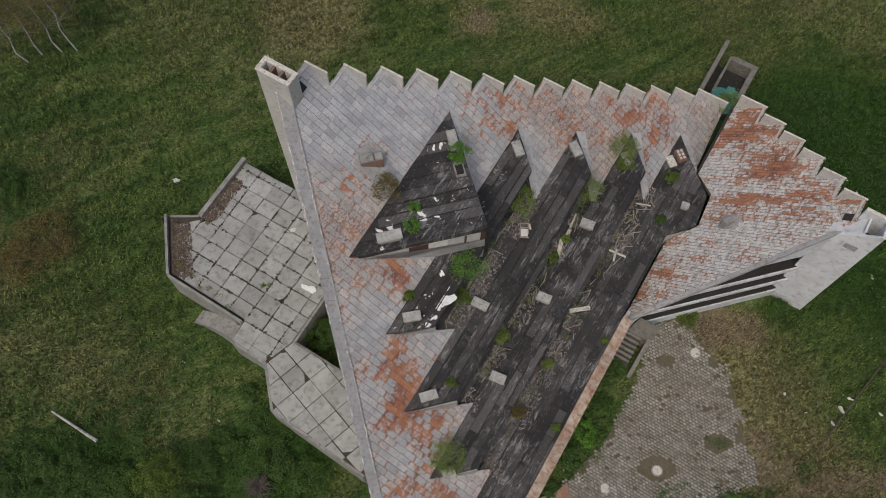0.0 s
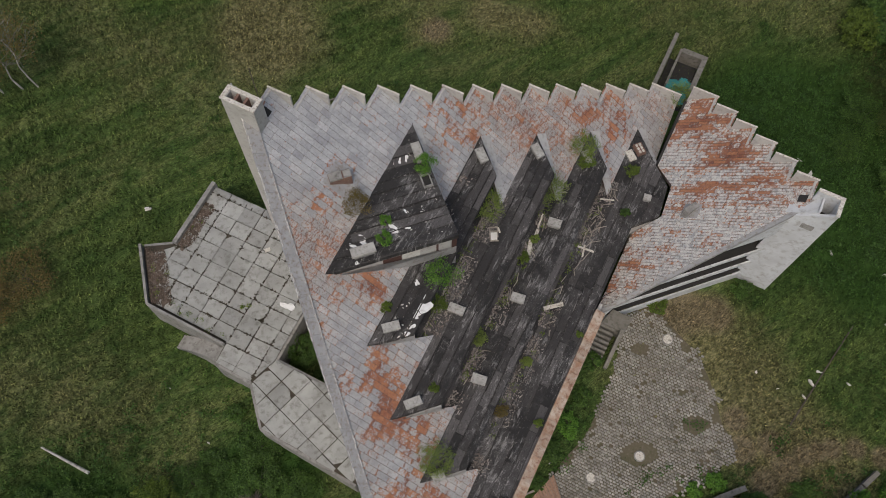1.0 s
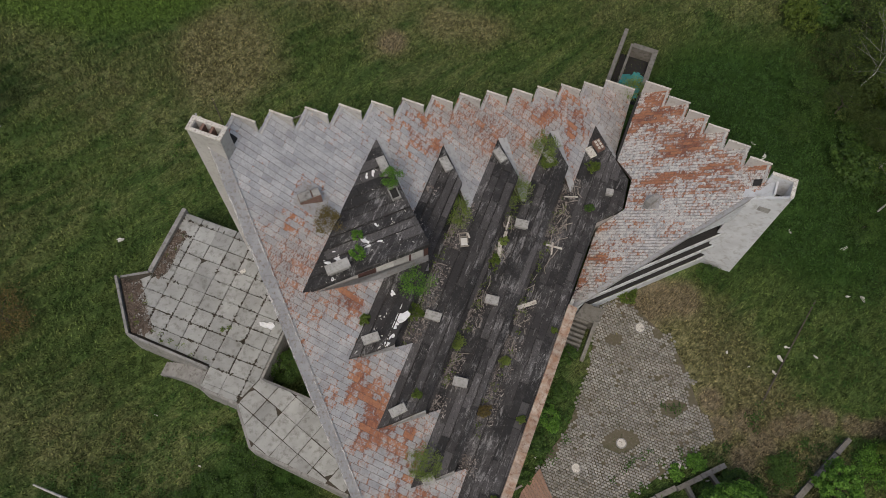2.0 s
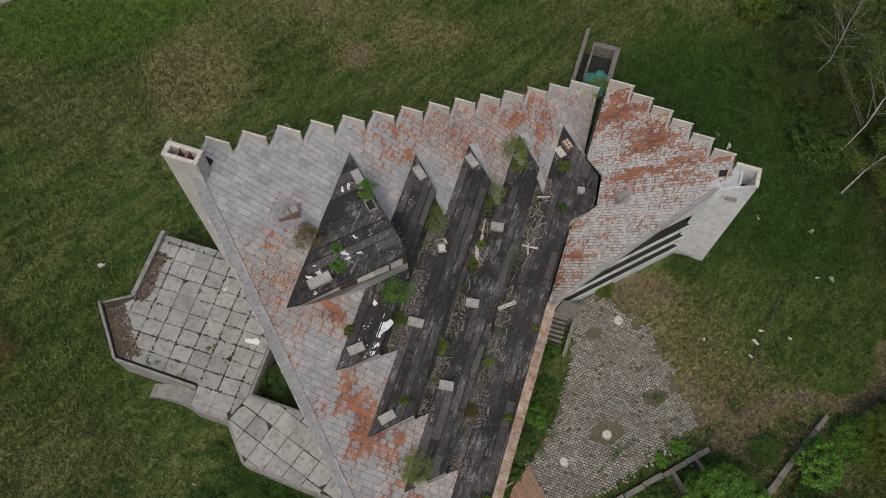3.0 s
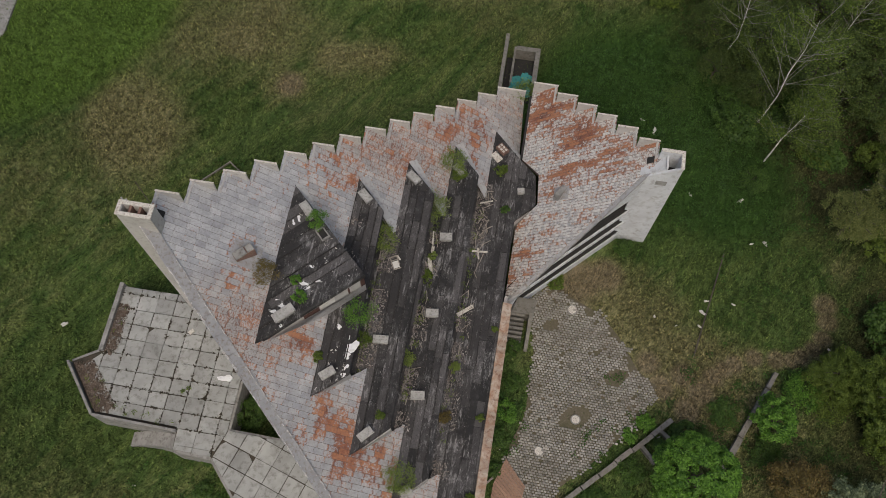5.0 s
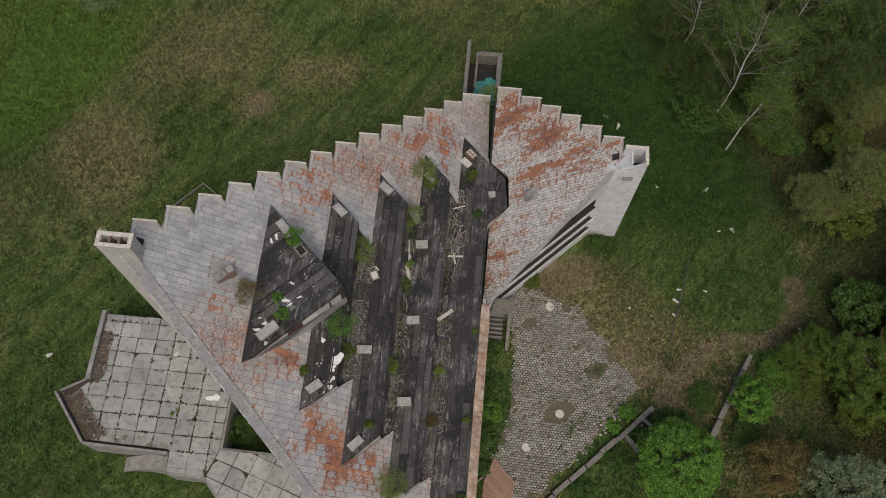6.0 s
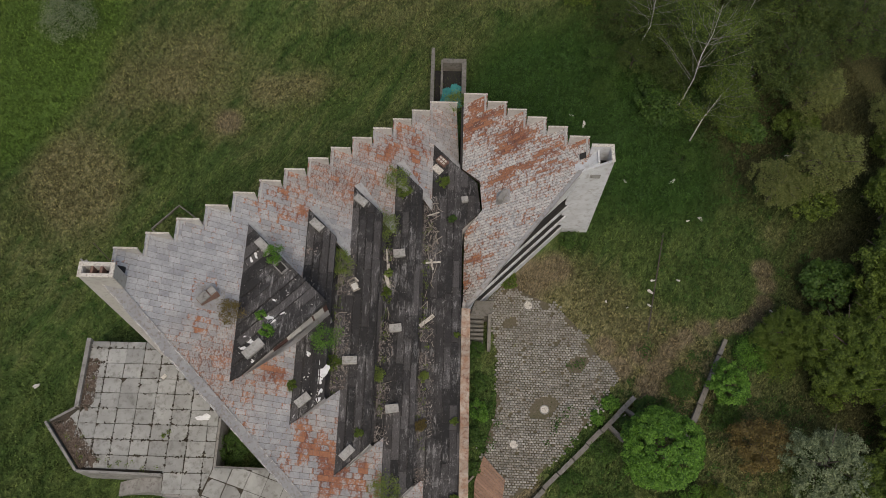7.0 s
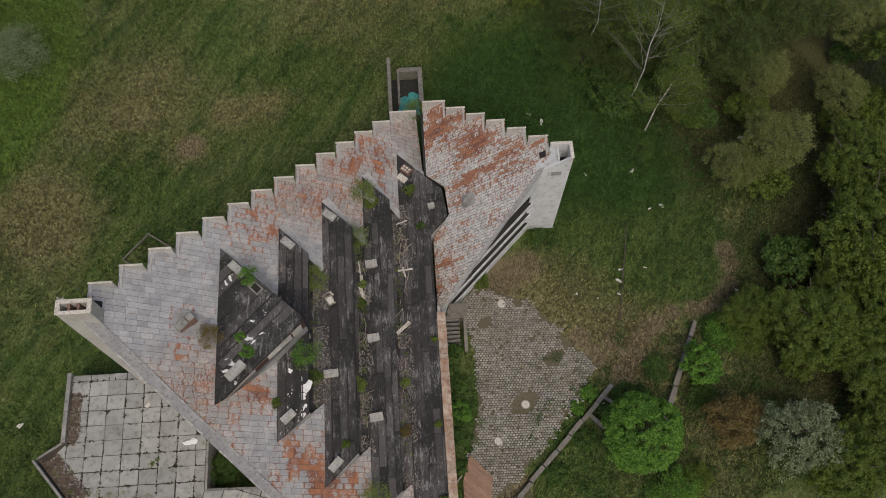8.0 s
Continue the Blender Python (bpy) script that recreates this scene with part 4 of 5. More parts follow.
# ---- annex pit ----
pit = thing("concrete_pit", "roofless concrete annex box with teal sheet debris inside", "annex", (0, 0, 0), "", "structure")
for a, b, c, d, h in ((46.3, 52.6, -1.75, -1.4, 1.6), (47.3, 51.4, 1.35, 1.8, 1.5), (50.9, 51.4, -0.55, 1.35, 1.5), (47.3, 51.4, -0.75, -0.55, 1.3)):
    put("pit_wall", *prism([P(*q)[:2] for q in ((a, c), (b, c), (b, d), (a, d))], -0.2, h), M_OLD, pit)
rng = random.Random(21)
for i in range(26):
    u, v = rng.uniform(46.2, 48.3), rng.uniform(-0.5, 1.2)
    put("teal_sheet", *block(*P(u, v, 0.5 + rng.random() * 0.7), rng.uniform(0.4, 1.0), rng.uniform(0.3, 0.8), 0.03, rng.uniform(0, 180)), M_TEAL, pit, "torn teal sheet")
put("pit_floor", *prism([P(*q)[:2] for q in ((46.0, -1.35), (50.9, -1.35), (50.9, 1.35), (46.0, 1.35))], -0.2, 0.05), M_DARK, pit)

# ---- entrance steps at the front ----
steps = thing("entrance_steps", "crumbling dark entrance steps beside the front wall", "stair", (0, 0, 0))
for i in range(8):
    u = 24.2 - 0.34 * i
    put("step", *prism([P(u, 2.5)[:2], P(u - 0.2, 2.5)[:2], P(u - 0.2, 3.7)[:2], P(u, 3.7)[:2]], -0.2, 1.5 - 0.18 * i), M_OLD, steps)
put("landing", *prism([P(24.2, 2.5)[:2], P(25.6, 2.9)[:2], P(25.6, 4.6)[:2], P(24.2, 4.4)[:2]], -0.2, 1.65), M_OLD, steps)
put("side_wall", *prism([P(24.3, 4.05)[:2], P(21.4, 4.05)[:2], P(21.4, 4.35)[:2], P(24.3, 4.35)[:2]], -0.2, [1.9, 0.3, 0.3, 1.9]), M_OLD, steps)

# ---- cobbled yard ----
YARD = [(16.2, 20.8), (19.0, 20.9), (20.0, 19.6), (21.7, 17.3), (22.3, 15.0), (22.6, 11.6), (23.5, 9.9), (21.6, 8.3), (17.0, 6.3), (9.9, 4.4), (7.4, 5.6), (10.0, 9.6), (12.0, 11.4), (14.5, 15.2), (15.5, 17.9)]
yard = put("yard", *prism(YARD, -0.4, -0.005), speckled("yard_soil", (0.12, 0.10, 0.07), (0.088, 0.082, 0.045), (0.17, 0.14, 0.105), 5.0, 0.6), None, "old cobbled yard with moss and bare soil between setts", "yard", "", "structure")
rng = random.Random(8)
yard_ccw = YARD if area(YARD) > 0 else YARD[::-1]


def inside(poly, x, y):
    hit = False
    for i, (x1, y1) in enumerate(poly):
        x0, y0 = poly[i - 1]
        if (y0 > y) != (y1 > y) and x < (x1 - x0) * (y - y0) / (y1 - y0) + x0:
            hit = not hit
    return hit


sett_v, sett_f = block(0, 0, -0.05, 0.235, 0.165, 0.12, 0, 0.03)
sett_mesh = mesh_of("sett", sett_v, sett_f, M_SETT)
heap, count = Heap(), 0
turn = -31.0
c, s = math.cos(radians(turn)), math.sin(radians(turn))
for i in range(-80, 120):
    for j in range(-130, 180):
        a, b = 15 + 0.28 * i + (0.14 if j % 2 else 0) - 6 + rng.uniform(-0.015, 0.015), 10 + 0.212 * j - 6 + rng.uniform(-0.012, 0.012)
        dx, dy = a - 15, b - 10
        x, y = 15 + dx * c - dy * s, 10 + dx * s + dy * c
        if not inside(yard_ccw, x + 1.1 * noise.noise(Vector((x * 0.7, y * 0.7, 4))) + 0.5 * noise.noise(Vector((x * 2.3, y * 2.3, 4))), y + 1.1 * noise.noise(Vector((x * 0.7, y * 0.7, 9))) + 0.5 * noise.noise(Vector((x * 2.3, y * 2.3, 9)))):
            continue
        worn = noise.noise(Vector((x * 0.35, y * 0.35, 1.7)))
        if math.hypot((x - 16.0) / 1.3, (y - 9.9) / 0.85) < 1 + 0.3 * worn or math.hypot((x - 20.4) / 1.1, (y - 11.8) / 0.7) < 1 + worn * 0.5 or math.hypot((x - 17.0) / 0.9, (y - 18.0) / 0.6) < 0.8 + 1.6 * worn or rng.random() < 0.02 + max(0, worn + 0.5 * noise.noise(Vector((x * 2.1, y * 2.1, 6.3))) - 0.45) * 1.3:
            continue
        z = 0.02 + rng.uniform(-0.015, 0.02)
        r = turn + rng.uniform(-5, 5)
        if count < 300 and 9.5 < x < 15.5 and 6.5 < y < 12.5:
            count += 1
            ob = new("sett", sett_mesh)
            ob.matrix_world = pose(x, y, z, rng.uniform(-3, 3), rng.uniform(-3, 3), r)
            ob.parent = yard
        else:
            k = rng.uniform(0.85, 1.04)
            v, f = block(x, y, z - 0.05, 0.235 * k, 0.165 * k, 0.12 + rng.uniform(-0.025, 0.015), r, 0.03)
            heap.add((v, f[:8] + f[9:]))
raw("setts", heap, M_SETT_J, yard, "worn grey granite setts", "", "", "stuff")


def disc(x, y, z, r, h, k=20):
    return prism([(x + r * math.cos(2 * math.pi * i / k), y + r * math.sin(2 * math.pi * i / k)) for i in range(k)], z, z + h)


for x, y, r in ((15.93, 9.7, 0.33), (12.08, 8.35, 0.33), (19.85, 7.45, 0.24), (19.5, 18.6, 0.36)):
    mh = thing("manhole_cover", "round pale concrete manhole cover in the cobbled yard", "manhole", (x, y, 0.0), "manholes")
    put("ring", *disc(0, 0, -0.1, r + 0.09, 0.17), M_CONC, mh)
    put("cover", *disc(0, 0, 0.03, r, 0.07), M_CAP, mh, "pale round lid")


def boxed_wall(name, label, pts, h, w0, w1, mat=M_OLD, z=-0.2):
    t = thing(name, label, "wall", (pts[0][0], pts[0][1], 0), "", "structure")
    rg = random.Random(len(pts) + int(pts[0][0] * 10))
    for (x0, y0), (x1, y1) in zip(pts, pts[1:]):
        L = math.hypot(x1 - x0, y1 - y0)
        k = max(1, int(L / 1.6))
        for i in range(k):
            a, b = i / k, (i + 1) / k - 0.012
            wa, wb = w0 + (w1 - w0) * a, w0 + (w1 - w0) * b
            nx, ny = -(y1 - y0) / L, (x1 - x0) / L
            o = rg.uniform(-0.05, 0.05)
            q = []
            for f, w in ((a, wa), (b, wb)):
                px, py = x0 + (x1 - x0) * f - pts[0][0] + nx * o, y0 + (y1 - y0) * f - pts[0][1] + ny * o
                q += [(px - nx * w / 2, py - ny * w / 2), (px + nx * w / 2, py + ny * w / 2)]
            hh = h + rg.uniform(-0.08, 0.05)
            put("wall_block", *prism([q[0], q[2], q[3], q[1]], z, [hh, hh - 0.03, hh, hh + 0.02]), mat, t)
    return t


boxed_wall("yard_wall", "low broken concrete wall along the yard", [(23.3, 6.9), (19.2, 5.75), (10.6, 3.45), (6.0, 2.2)], 0.55, 0.42, 0.38)
boxed_wall("yard_wall", "short concrete cross wall behind the yard", [(22.0, 6.5), (22.75, 4.8)], 0.5, 0.3, 0.3)
boxed_wall("yard_wall", "short concrete cross wall behind the yard", [(20.0, 5.9), (20.5, 4.1)], 0.5, 0.3, 0.3)
boxed_wall("garden_wall", "long grey concrete wall top in the undergrowth", [(33.4, 7.4), (26.6, 2.7), (24.5, 1.2)], 0.5, 0.34, 0.5)
boxed_wall("bed_frame", "thin concrete frame of an old flower bed", [(-8.0, 41.8), (-4.8, 42.9), (-3.4, 40.0), (-6.6, 38.6), (-8.0, 41.8)], 0.15, 0.1, 0.1)

# fallen pole and litter
def tube(a, b, ra, rb, k=8):
    a, b = Vector(a), Vector(b)
    d = (b - a).normalized()
    s1 = d.orthogonal().normalized()
    s2 = d.cross(s1)
    v = [tuple(a + (s1 * math.cos(2 * math.pi * i / k) + s2 * math.sin(2 * math.pi * i / k)) * ra) for i in range(k)]
    v += [tuple(b + (s1 * math.cos(2 * math.pi * i / k) + s2 * math.sin(2 * math.pi * i / k)) * rb) for i in range(k)]
    return v, [(i, (i + 1) % k, k + (i + 1) % k, k + i) for i in range(k)] + [tuple(range(k - 1, -1, -1)), tuple(range(k, 2 * k))]


put("fallen_pole", *tube((34.4, 18.8, 0.12), (27.6, 11.2, 0.1), 0.05, 0.06), M_BARK, None, "thin dark metal pole lying in the grass", "pole")
put("birch_log", *tube((-28.7, 13.0, 0.2), (-25.0, 10.9, 0.15), 0.07, 0.13), M_BIRCH, None, "pale fallen birch trunk in the meadow", "trunk")
rng = random.Random(14)


def flake(x, y, z, r, rg, k=7, h=0.03, squash=0.6):
    t, ph = rg.uniform(0, 3), rg.uniform(0, 6)
    k = k + 6
    pts = []
    for i in range(k):
        a = 2 * math.pi * (i + rg.uniform(-0.3, 0.3)) / k
        q = r * (0.78 + 0.25 * math.sin(2 * a + ph) + 0.15 * math.sin(3 * a + 2 * ph) + rg.uniform(-0.16, 0.16))
        px, py = q * math.cos(a), q * squash * math.sin(a)
        pts.append((x + px * math.cos(t) - py * math.sin(t), y + px * math.sin(t) + py * math.cos(t)))
    return prism(pts, z, [z + h + rg.uniform(0, h) for _ in pts])


LITTER = [(-22.2, 32.4, 0.42), (38.3, 23.0, 0.45), (38.4, 18.4, 0.38), (34.1, 32.5, 0.5), (33.5, 33.9, 0.25), (30.1, 14.5, 0.4), (30.9, 15.3, 0.3), (26.0, 15.6, 0.22), (37.2, 18.8, 0.22), (34.2, 25.2, 0.22),
          (38.8, 7.7, 0.2), (49.9, 20.0, 0.4), (29.3, 13.4, 0.25), (27.4, 14.2, 0.14), (33.0, 14.2, 0.2), (-16.3, 12.6, 0.16), (-19.5, 17.0, 0.15), (-14.6, 14.8, 0.14), (21.8, 6.0, 0.2), (18.0, 5.4, 0.18), (9.2, 9.6, 0.15)]
for x, y, r in LITTER:
    put("litter_scrap", *flake(x, y, -0.05, r * 0.95, rng, 5, 0.1, 0.42), M_WHITE, None, "white scrap of insulation lying in the grass", "litter", "litter")

# fallen timber panel
panel_thing = thing("timber_panel", "fallen gable panel of pinkish brown boards by the yard", "panel", (8.4, 6.6, 0.0))
PANEL = [(9.3, 8.7), (9.9, 6.1), (8.6, 4.4), (6.0, 4.6), (7.6, 7.2)]
pan = [(x - 8.4, y - 6.6) for x, y in PANEL]
pc, ps = math.cos(radians(-72)), math.sin(radians(-72))
prot = [(x * pc + y * ps, -x * ps + y * pc) for x, y in pan]
prot = prot if area(prot) > 0 else prot[::-1]
b = -3.0
M_BOARD = speckled("pink_board", (0.36, 0.22, 0.15), (0.30, 0.19, 0.14), (0.20, 0.12, 0.09), 6.0, 1.5, 0.8, 0.2, 0.0, False)
while b < 3:
    cell = clip(prot, [(0, 1, b), (0, -1, -(b + 0.2))])
    if cell and area(cell) > 0.03:
        put("board", *prism([(p * pc - q * ps, p * ps + q * pc) for p, q in cell], 0.25 + rng.uniform(0, 0.03), 0.33 + rng.uniform(0, 0.03)), M_BOARD, panel_thing)
    b += 0.23
for a in (-1.2, 0.9):
    put("batten", *block(a * pc, a * ps, 0.05, 0.14, 3.0, 0.2, -72), M_WOOD, panel_thing)

# ---- loose things on the flat roofs ----
def on_flat(u, v, k, dz=0.04):
    return P(u, v, LEVELS[k] + dz)


rng = random.Random(31)
for k, v0, v1, u0, u1, num in ((2, -8.3, -7.2, 15, 27, 8), (3, -5.0, -4.2, 13, 31, 16), (4, -1.7, -0.6, 19, 34, 24), (4, -1.5, -0.4, 28, 33.5, 20)):
    for i in range(num):
        u, v = rng.uniform(u0, u1), rng.uniform(v0, v1)
        l = rng.uniform(0.4, 1.1)
        x, y, z = on_flat(u, v, k)
        put("loose_plank", *block(x, y, z + rng.uniform(0, 0.12), l, rng.uniform(0.03, 0.06), 0.04, ANG + rng.gauss(0, 40)), M_WOOD, None, "grey weathered plank lying on the felt roof", "plank", "loose planks")
for u, v, k, t, L, w in ((27.3, -4.75, 3, 6, 1.2, 0.12), (26.2, -4.6, 3, 4, 0.8, 0.24), (25.0, -4.6, 3, 15, 1.3, 0.3), (22.4, -1.3, 4, -50, 1.5, 0.3), (32.3, -1.0, 4, -70, 1.1, 0.09), (27.7, -0.9, 4, -85, 1.3, 0.14), (27.5, -1.0, 4, 12, 1.0, 0.14)):
    put("loose_plank", *block(*on_flat(u, v, k, 0.06), L, w, 0.09, ANG + t), M_CAP, None, "long pale board lying on the felt roof", "plank", "loose planks")
for k, v0, v1, u0, u1, num in ((1, -10.7, -9.9, 20, 26, 260), (2, -8.4, -7.2, 14.5, 27, 2000), (3, -5.0, -3.9, 11.5, 31, 2100), (4, -1.8, -0.6, 9, 34, 2300)):
    heap = Heap()
    for i in range(num):
        u, v = rng.uniform(u0, u1), v0 + (v1 - v0) * rng.random() ** 1.8
        if noise.noise(Vector((u * 0.4, k, 0.3))) < -0.15:
            continue
        x, y, z = on_flat(u, v, k, 0.0)
        heap.add(block(x, y, z, rng.uniform(0.05, 0.13) * (2.4 if rng.random() < 0.14 else 1), rng.uniform(0.03, 0.075), rng.uniform(0.05, 0.13), rng.uniform(0, 180)))
    raw("roof_rubble", heap, M_RUBBLE, None, "broken bits of plaster, wood and felt along the riser", "rubble", "", "stuff")
fr = thing("broken_window", "broken pale window sash with a cracked white panel lying on felt", "frame", on_flat(23.8, -7.1, 2, 0.09))
cc, ss = math.cos(radians(ANG - 62)), math.sin(radians(ANG - 62))
for dx, dy, sx, sy in ((0, 0.52, 0.62, 0.08), (0, -0.52, 0.62, 0.08), (-0.27, 0, 0.08, 0.98), (0.27, 0.12, 0.08, 0.74), (0, 0.22, 0.46, 0.06)):
    put("sash_bar", *block(dx * cc - dy * ss, dx * ss + dy * cc, 0, sx, sy, 0.07, ANG - 62), M_WOOD, fr)
put("sash_panel", *block(0.16 * ss, -0.16 * cc, 0.015, 0.46, 0.56, 0.03, ANG - 62), M_WHITE, fr, "cracked white panel")
put("sash_offcut", *block(0.38 * cc - 0.3 * ss, 0.38 * ss + 0.3 * cc, 0.0, 0.12, 0.42, 0.06, ANG - 48), M_CAP, fr, "snapped pale bar")
pl = thing("planter_box", "empty grey planter box on the top felt roof", "planter", on_flat(23.1, -12.0, 0), "")
for dx, dy, sx, sy in ((0, 0.28, 0.9, 0.07), (0, -0.28, 0.9, 0.07), (-0.42, 0, 0.07, 0.5), (0.42, 0, 0.07, 0.5)):
    cc, ss = math.cos(radians(ANG + 45)), math.sin(radians(ANG + 45))
    put("planter_side", *block(dx * cc - dy * ss, dx * ss + dy * cc, -0.02, sx, sy, 0.36, ANG + 45), M_CONC, pl)
put("planter_soil", *block(0, 0, -0.02, 0.8, 0.5, 0.2, ANG + 45), M_DARK, pl)
ped = thing("brick_vent", "square brick vent stack with open cells on the lowest flat roof", "vent", on_flat(37.5, -0.35, 4))
put("vent_body", *block(0, 0, -0.02, 1.0, 0.66, 0.4, ANG + 48), M_BRICK, ped)
for i in range(3):
    for j in range(2):
        cc, ss = math.cos(radians(ANG + 48)), math.sin(radians(ANG + 48))
        dx, dy = -0.3 + 0.3 * i, -0.14 + 0.28 * j
        put("vent_cell", *block(dx * cc - dy * ss, dx * ss + dy * cc, 0.381, 0.2, 0.17, 0.06, ANG + 48), M_CAP, ped)
put("roof_slab", *block(*on_flat(36.75, -0.75, 4), 0.95, 0.6, 0.16, ANG + 48, 0.02), M_CAP, None, "loose pale concrete lid lying on the lowest roof", "lid")
torn = [(19.2, -12.4, 0, 0.62), (19.6, -11.6, 0, 0.2), (17.5, -13.75, 0, 0.62), (16.9, -14.1, 0, 0.36), (16.0, -13.4, 0, 0.2), (21.5, -14.4, 0, 0.28), (22.2, -13.8, 0, 0.3), (24.1, -14.0, 0, 0.3), (23.7, -14.3, 0, 0.26), (22.9, -13.4, 0, 0.16), (20.6, -12.3, 0, 0.18),
        (16.1, -8.7, 1, 0.85), (16.8, -9.2, 1, 0.5), (17.4, -9.9, 1, 0.3), (15.4, -9.0, 1, 0.5), (14.6, -8.8, 1, 0.3), (12.7, -10.5, 1, 0.26), (14.0, -8.9, 1, 0.3)]
for u, v, k, r in torn:
    put("torn_lining", *flake(*on_flat(u, v, k, 0.02), r, rng, 11, 0.03, 0.5), M_SHEET, None, "torn patch of white lining bared through the felt", "lining", "torn linings")
heap = Heap()
for i in range(75):
    u = rng.uniform(15.5, 25.5)
    v = rng.uniform(-14.6, -14.6 + 6 * min(1, (1 - abs(u - 20.6) / 6)))
    heap.add(flake(*on_flat(u, v, 0, 0.02), rng.uniform(0.03, 0.13) * (1.6 if rng.random() < 0.1 else 1), rng, 5, 0.02, 0.3))
for i in range(40):
    u = rng.uniform(13, 16)
    heap.add(flake(*on_flat(u, rng.uniform(-10.3, -8.7), 1, 0.02), rng.uniform(0.03, 0.12), rng, 6, 0.02, 0.55))
raw("lining_flakes", heap, M_WHITE, None, "small white flakes scattered on the top felt roof", "flakes", "", "stuff")
# white sheet and rubble on the terrace
put("plastic_sheet", *flake(-9.9, 22.0, TZ + 0.06, 0.62, rng, 8, 0.1, 0.65), M_SHEET, None, "white plastic sheet lying on the terrace slabs", "sheet")
put("paving_chunk", *block(*P(17.6, -23.3, TZ + 0.03), 0.45, 0.3, 0.1, 20), M_CAP, None, "small pale chunk of stone on the terrace", "chunk")
heap = Heap()
for i in range(2000):
    w = rng.random()
    if w < 0.62:
        t = rng.random()
        u, v = 13.5 - 3.6 * t, -31.9 + 2.9 * t
        q = rng.random() ** 1.5 * 1.5
        u, v = u + q * 0.35, v + q
    else:
        u, v = rng.uniform(14.9, 19.0), -29.85 + rng.random() ** 1.7 * 1.0
    x, y, z = P(u, v, TZ)
    heap.add(block(x, y, z, rng.uniform(0.03, 0.13), rng.uniform(0.03, 0.09), rng.uniform(0.05, 0.13), rng.uniform(0, 180)))
for i in range(60):
    t = rng.random()
    q = rng.random() * 1.0
    u, v = (13.3 - 3.3 * t + q * 0.3, -31.5 + 2.7 * t + q) if i < 42 else (rng.uniform(15.0, 19.0), -29.7 + 0.6 * rng.random())
    heap.add(flake(*P(u, v, TZ + 0.03), rng.uniform(0.2, 0.42), rng, 7, 0.025, 0.7))
raw("terrace_rubble", heap, speckled("brown_litter", (0.075, 0.053, 0.040), (0.11, 0.083, 0.064), (0.22, 0.19, 0.165), 7.0, 2.0, 0.95, 0.4, 0.0, True, 0.9), None, "brown rubble and leaf litter along the terrace parapet", "rubble", "", "stuff")


heap = Heap()
for i in range(900):
    if rng.random() < 0.5:
        u, v = 18.7 - 1.28 * rng.randint(-1, 8) + rng.gauss(0, 0.035), rng.uniform(-31, -18.4)
    else:
        u, v = rng.uniform(8.1, 20.4), -28.33 + 1.535 * rng.randint(-2, 6) + rng.gauss(0, 0.035)
    if not inside([(20.4, -30.0), (14.8, -30.0), (13.6, -31.8), (9.9, -28.9), (9.75, -22.3), (8.2, -22.2), (8.1, -19.1), (10.2, -18.4), (14.2, -18.4), (20.5, -23.8)], u, v):
        continue
    if noise.noise(Vector((u * 0.5, v * 0.5, 2.2))) < -0.12:
        continue
    x, y, z = P(u, v, TZ - 0.03)
    heap.add(flake(x, y, z, rng.uniform(0.04, 0.15), rng, 5, rng.uniform(0.06, 0.11), 0.5))
raw("joint_moss", heap, M_JOINT, None, "dark moss and soil crumbs in the terrace joints", "moss", "", "stuff")
put("pavement", *prism([(-19.5, 70), (-22.2, 64.6), (-31, 61.5), (-42, 76), (-26, 84)], -0.4, 0.04), M_CONC, None, "patch of grey paving beyond the lawn", "pavement", "", "structure")

# ---- plants ----
def leaf_cloud(centres, radii, per, size, rg, flat=0.5, up=0.85):
    """Quads scattered in clumps round the centres."""
    n_c = len(centres)
    cen = np.repeat(np.array(centres, float), per, axis=0)
    rad = np.repeat(np.array(radii, float), per)
    N = n_c * per
    d = rg.normal(size=(N, 3))
    d /= np.linalg.norm(d, axis=1)[:, None]
    r = rad * rg.random(N) ** 0.45
    pos = cen + d * r[:, None] * np.array([1, 1, flat + 0.2])
    nrm = d * 0.6 + rg.normal(size=(N, 3)) * 0.5 + np.array([0, 0, up])
    nrm /= np.linalg.norm(nrm, axis=1)[:, None]
    t = np.cross(nrm, rg.normal(size=(N, 3)))
    t /= np.linalg.norm(t, axis=1)[:, None] + 1e-9
    b = np.cross(nrm, t)
    s = size * rg.uniform(0.6, 1.3, N)[:, None]
    quad = np.stack([pos - t * s, pos - b * s * 0.55, pos + t * s, pos + b * s * 0.55], 1).reshape(-1, 3)
    return quad, np.arange(4 * N).reshape(-1, 4)


def cloud_mesh(name, quad, faces, mat):
    me = bpy.data.meshes.new(name)
    me.from_pydata(quad.tolist(), [], faces.tolist())
    me.materials.append(mat)
    return me


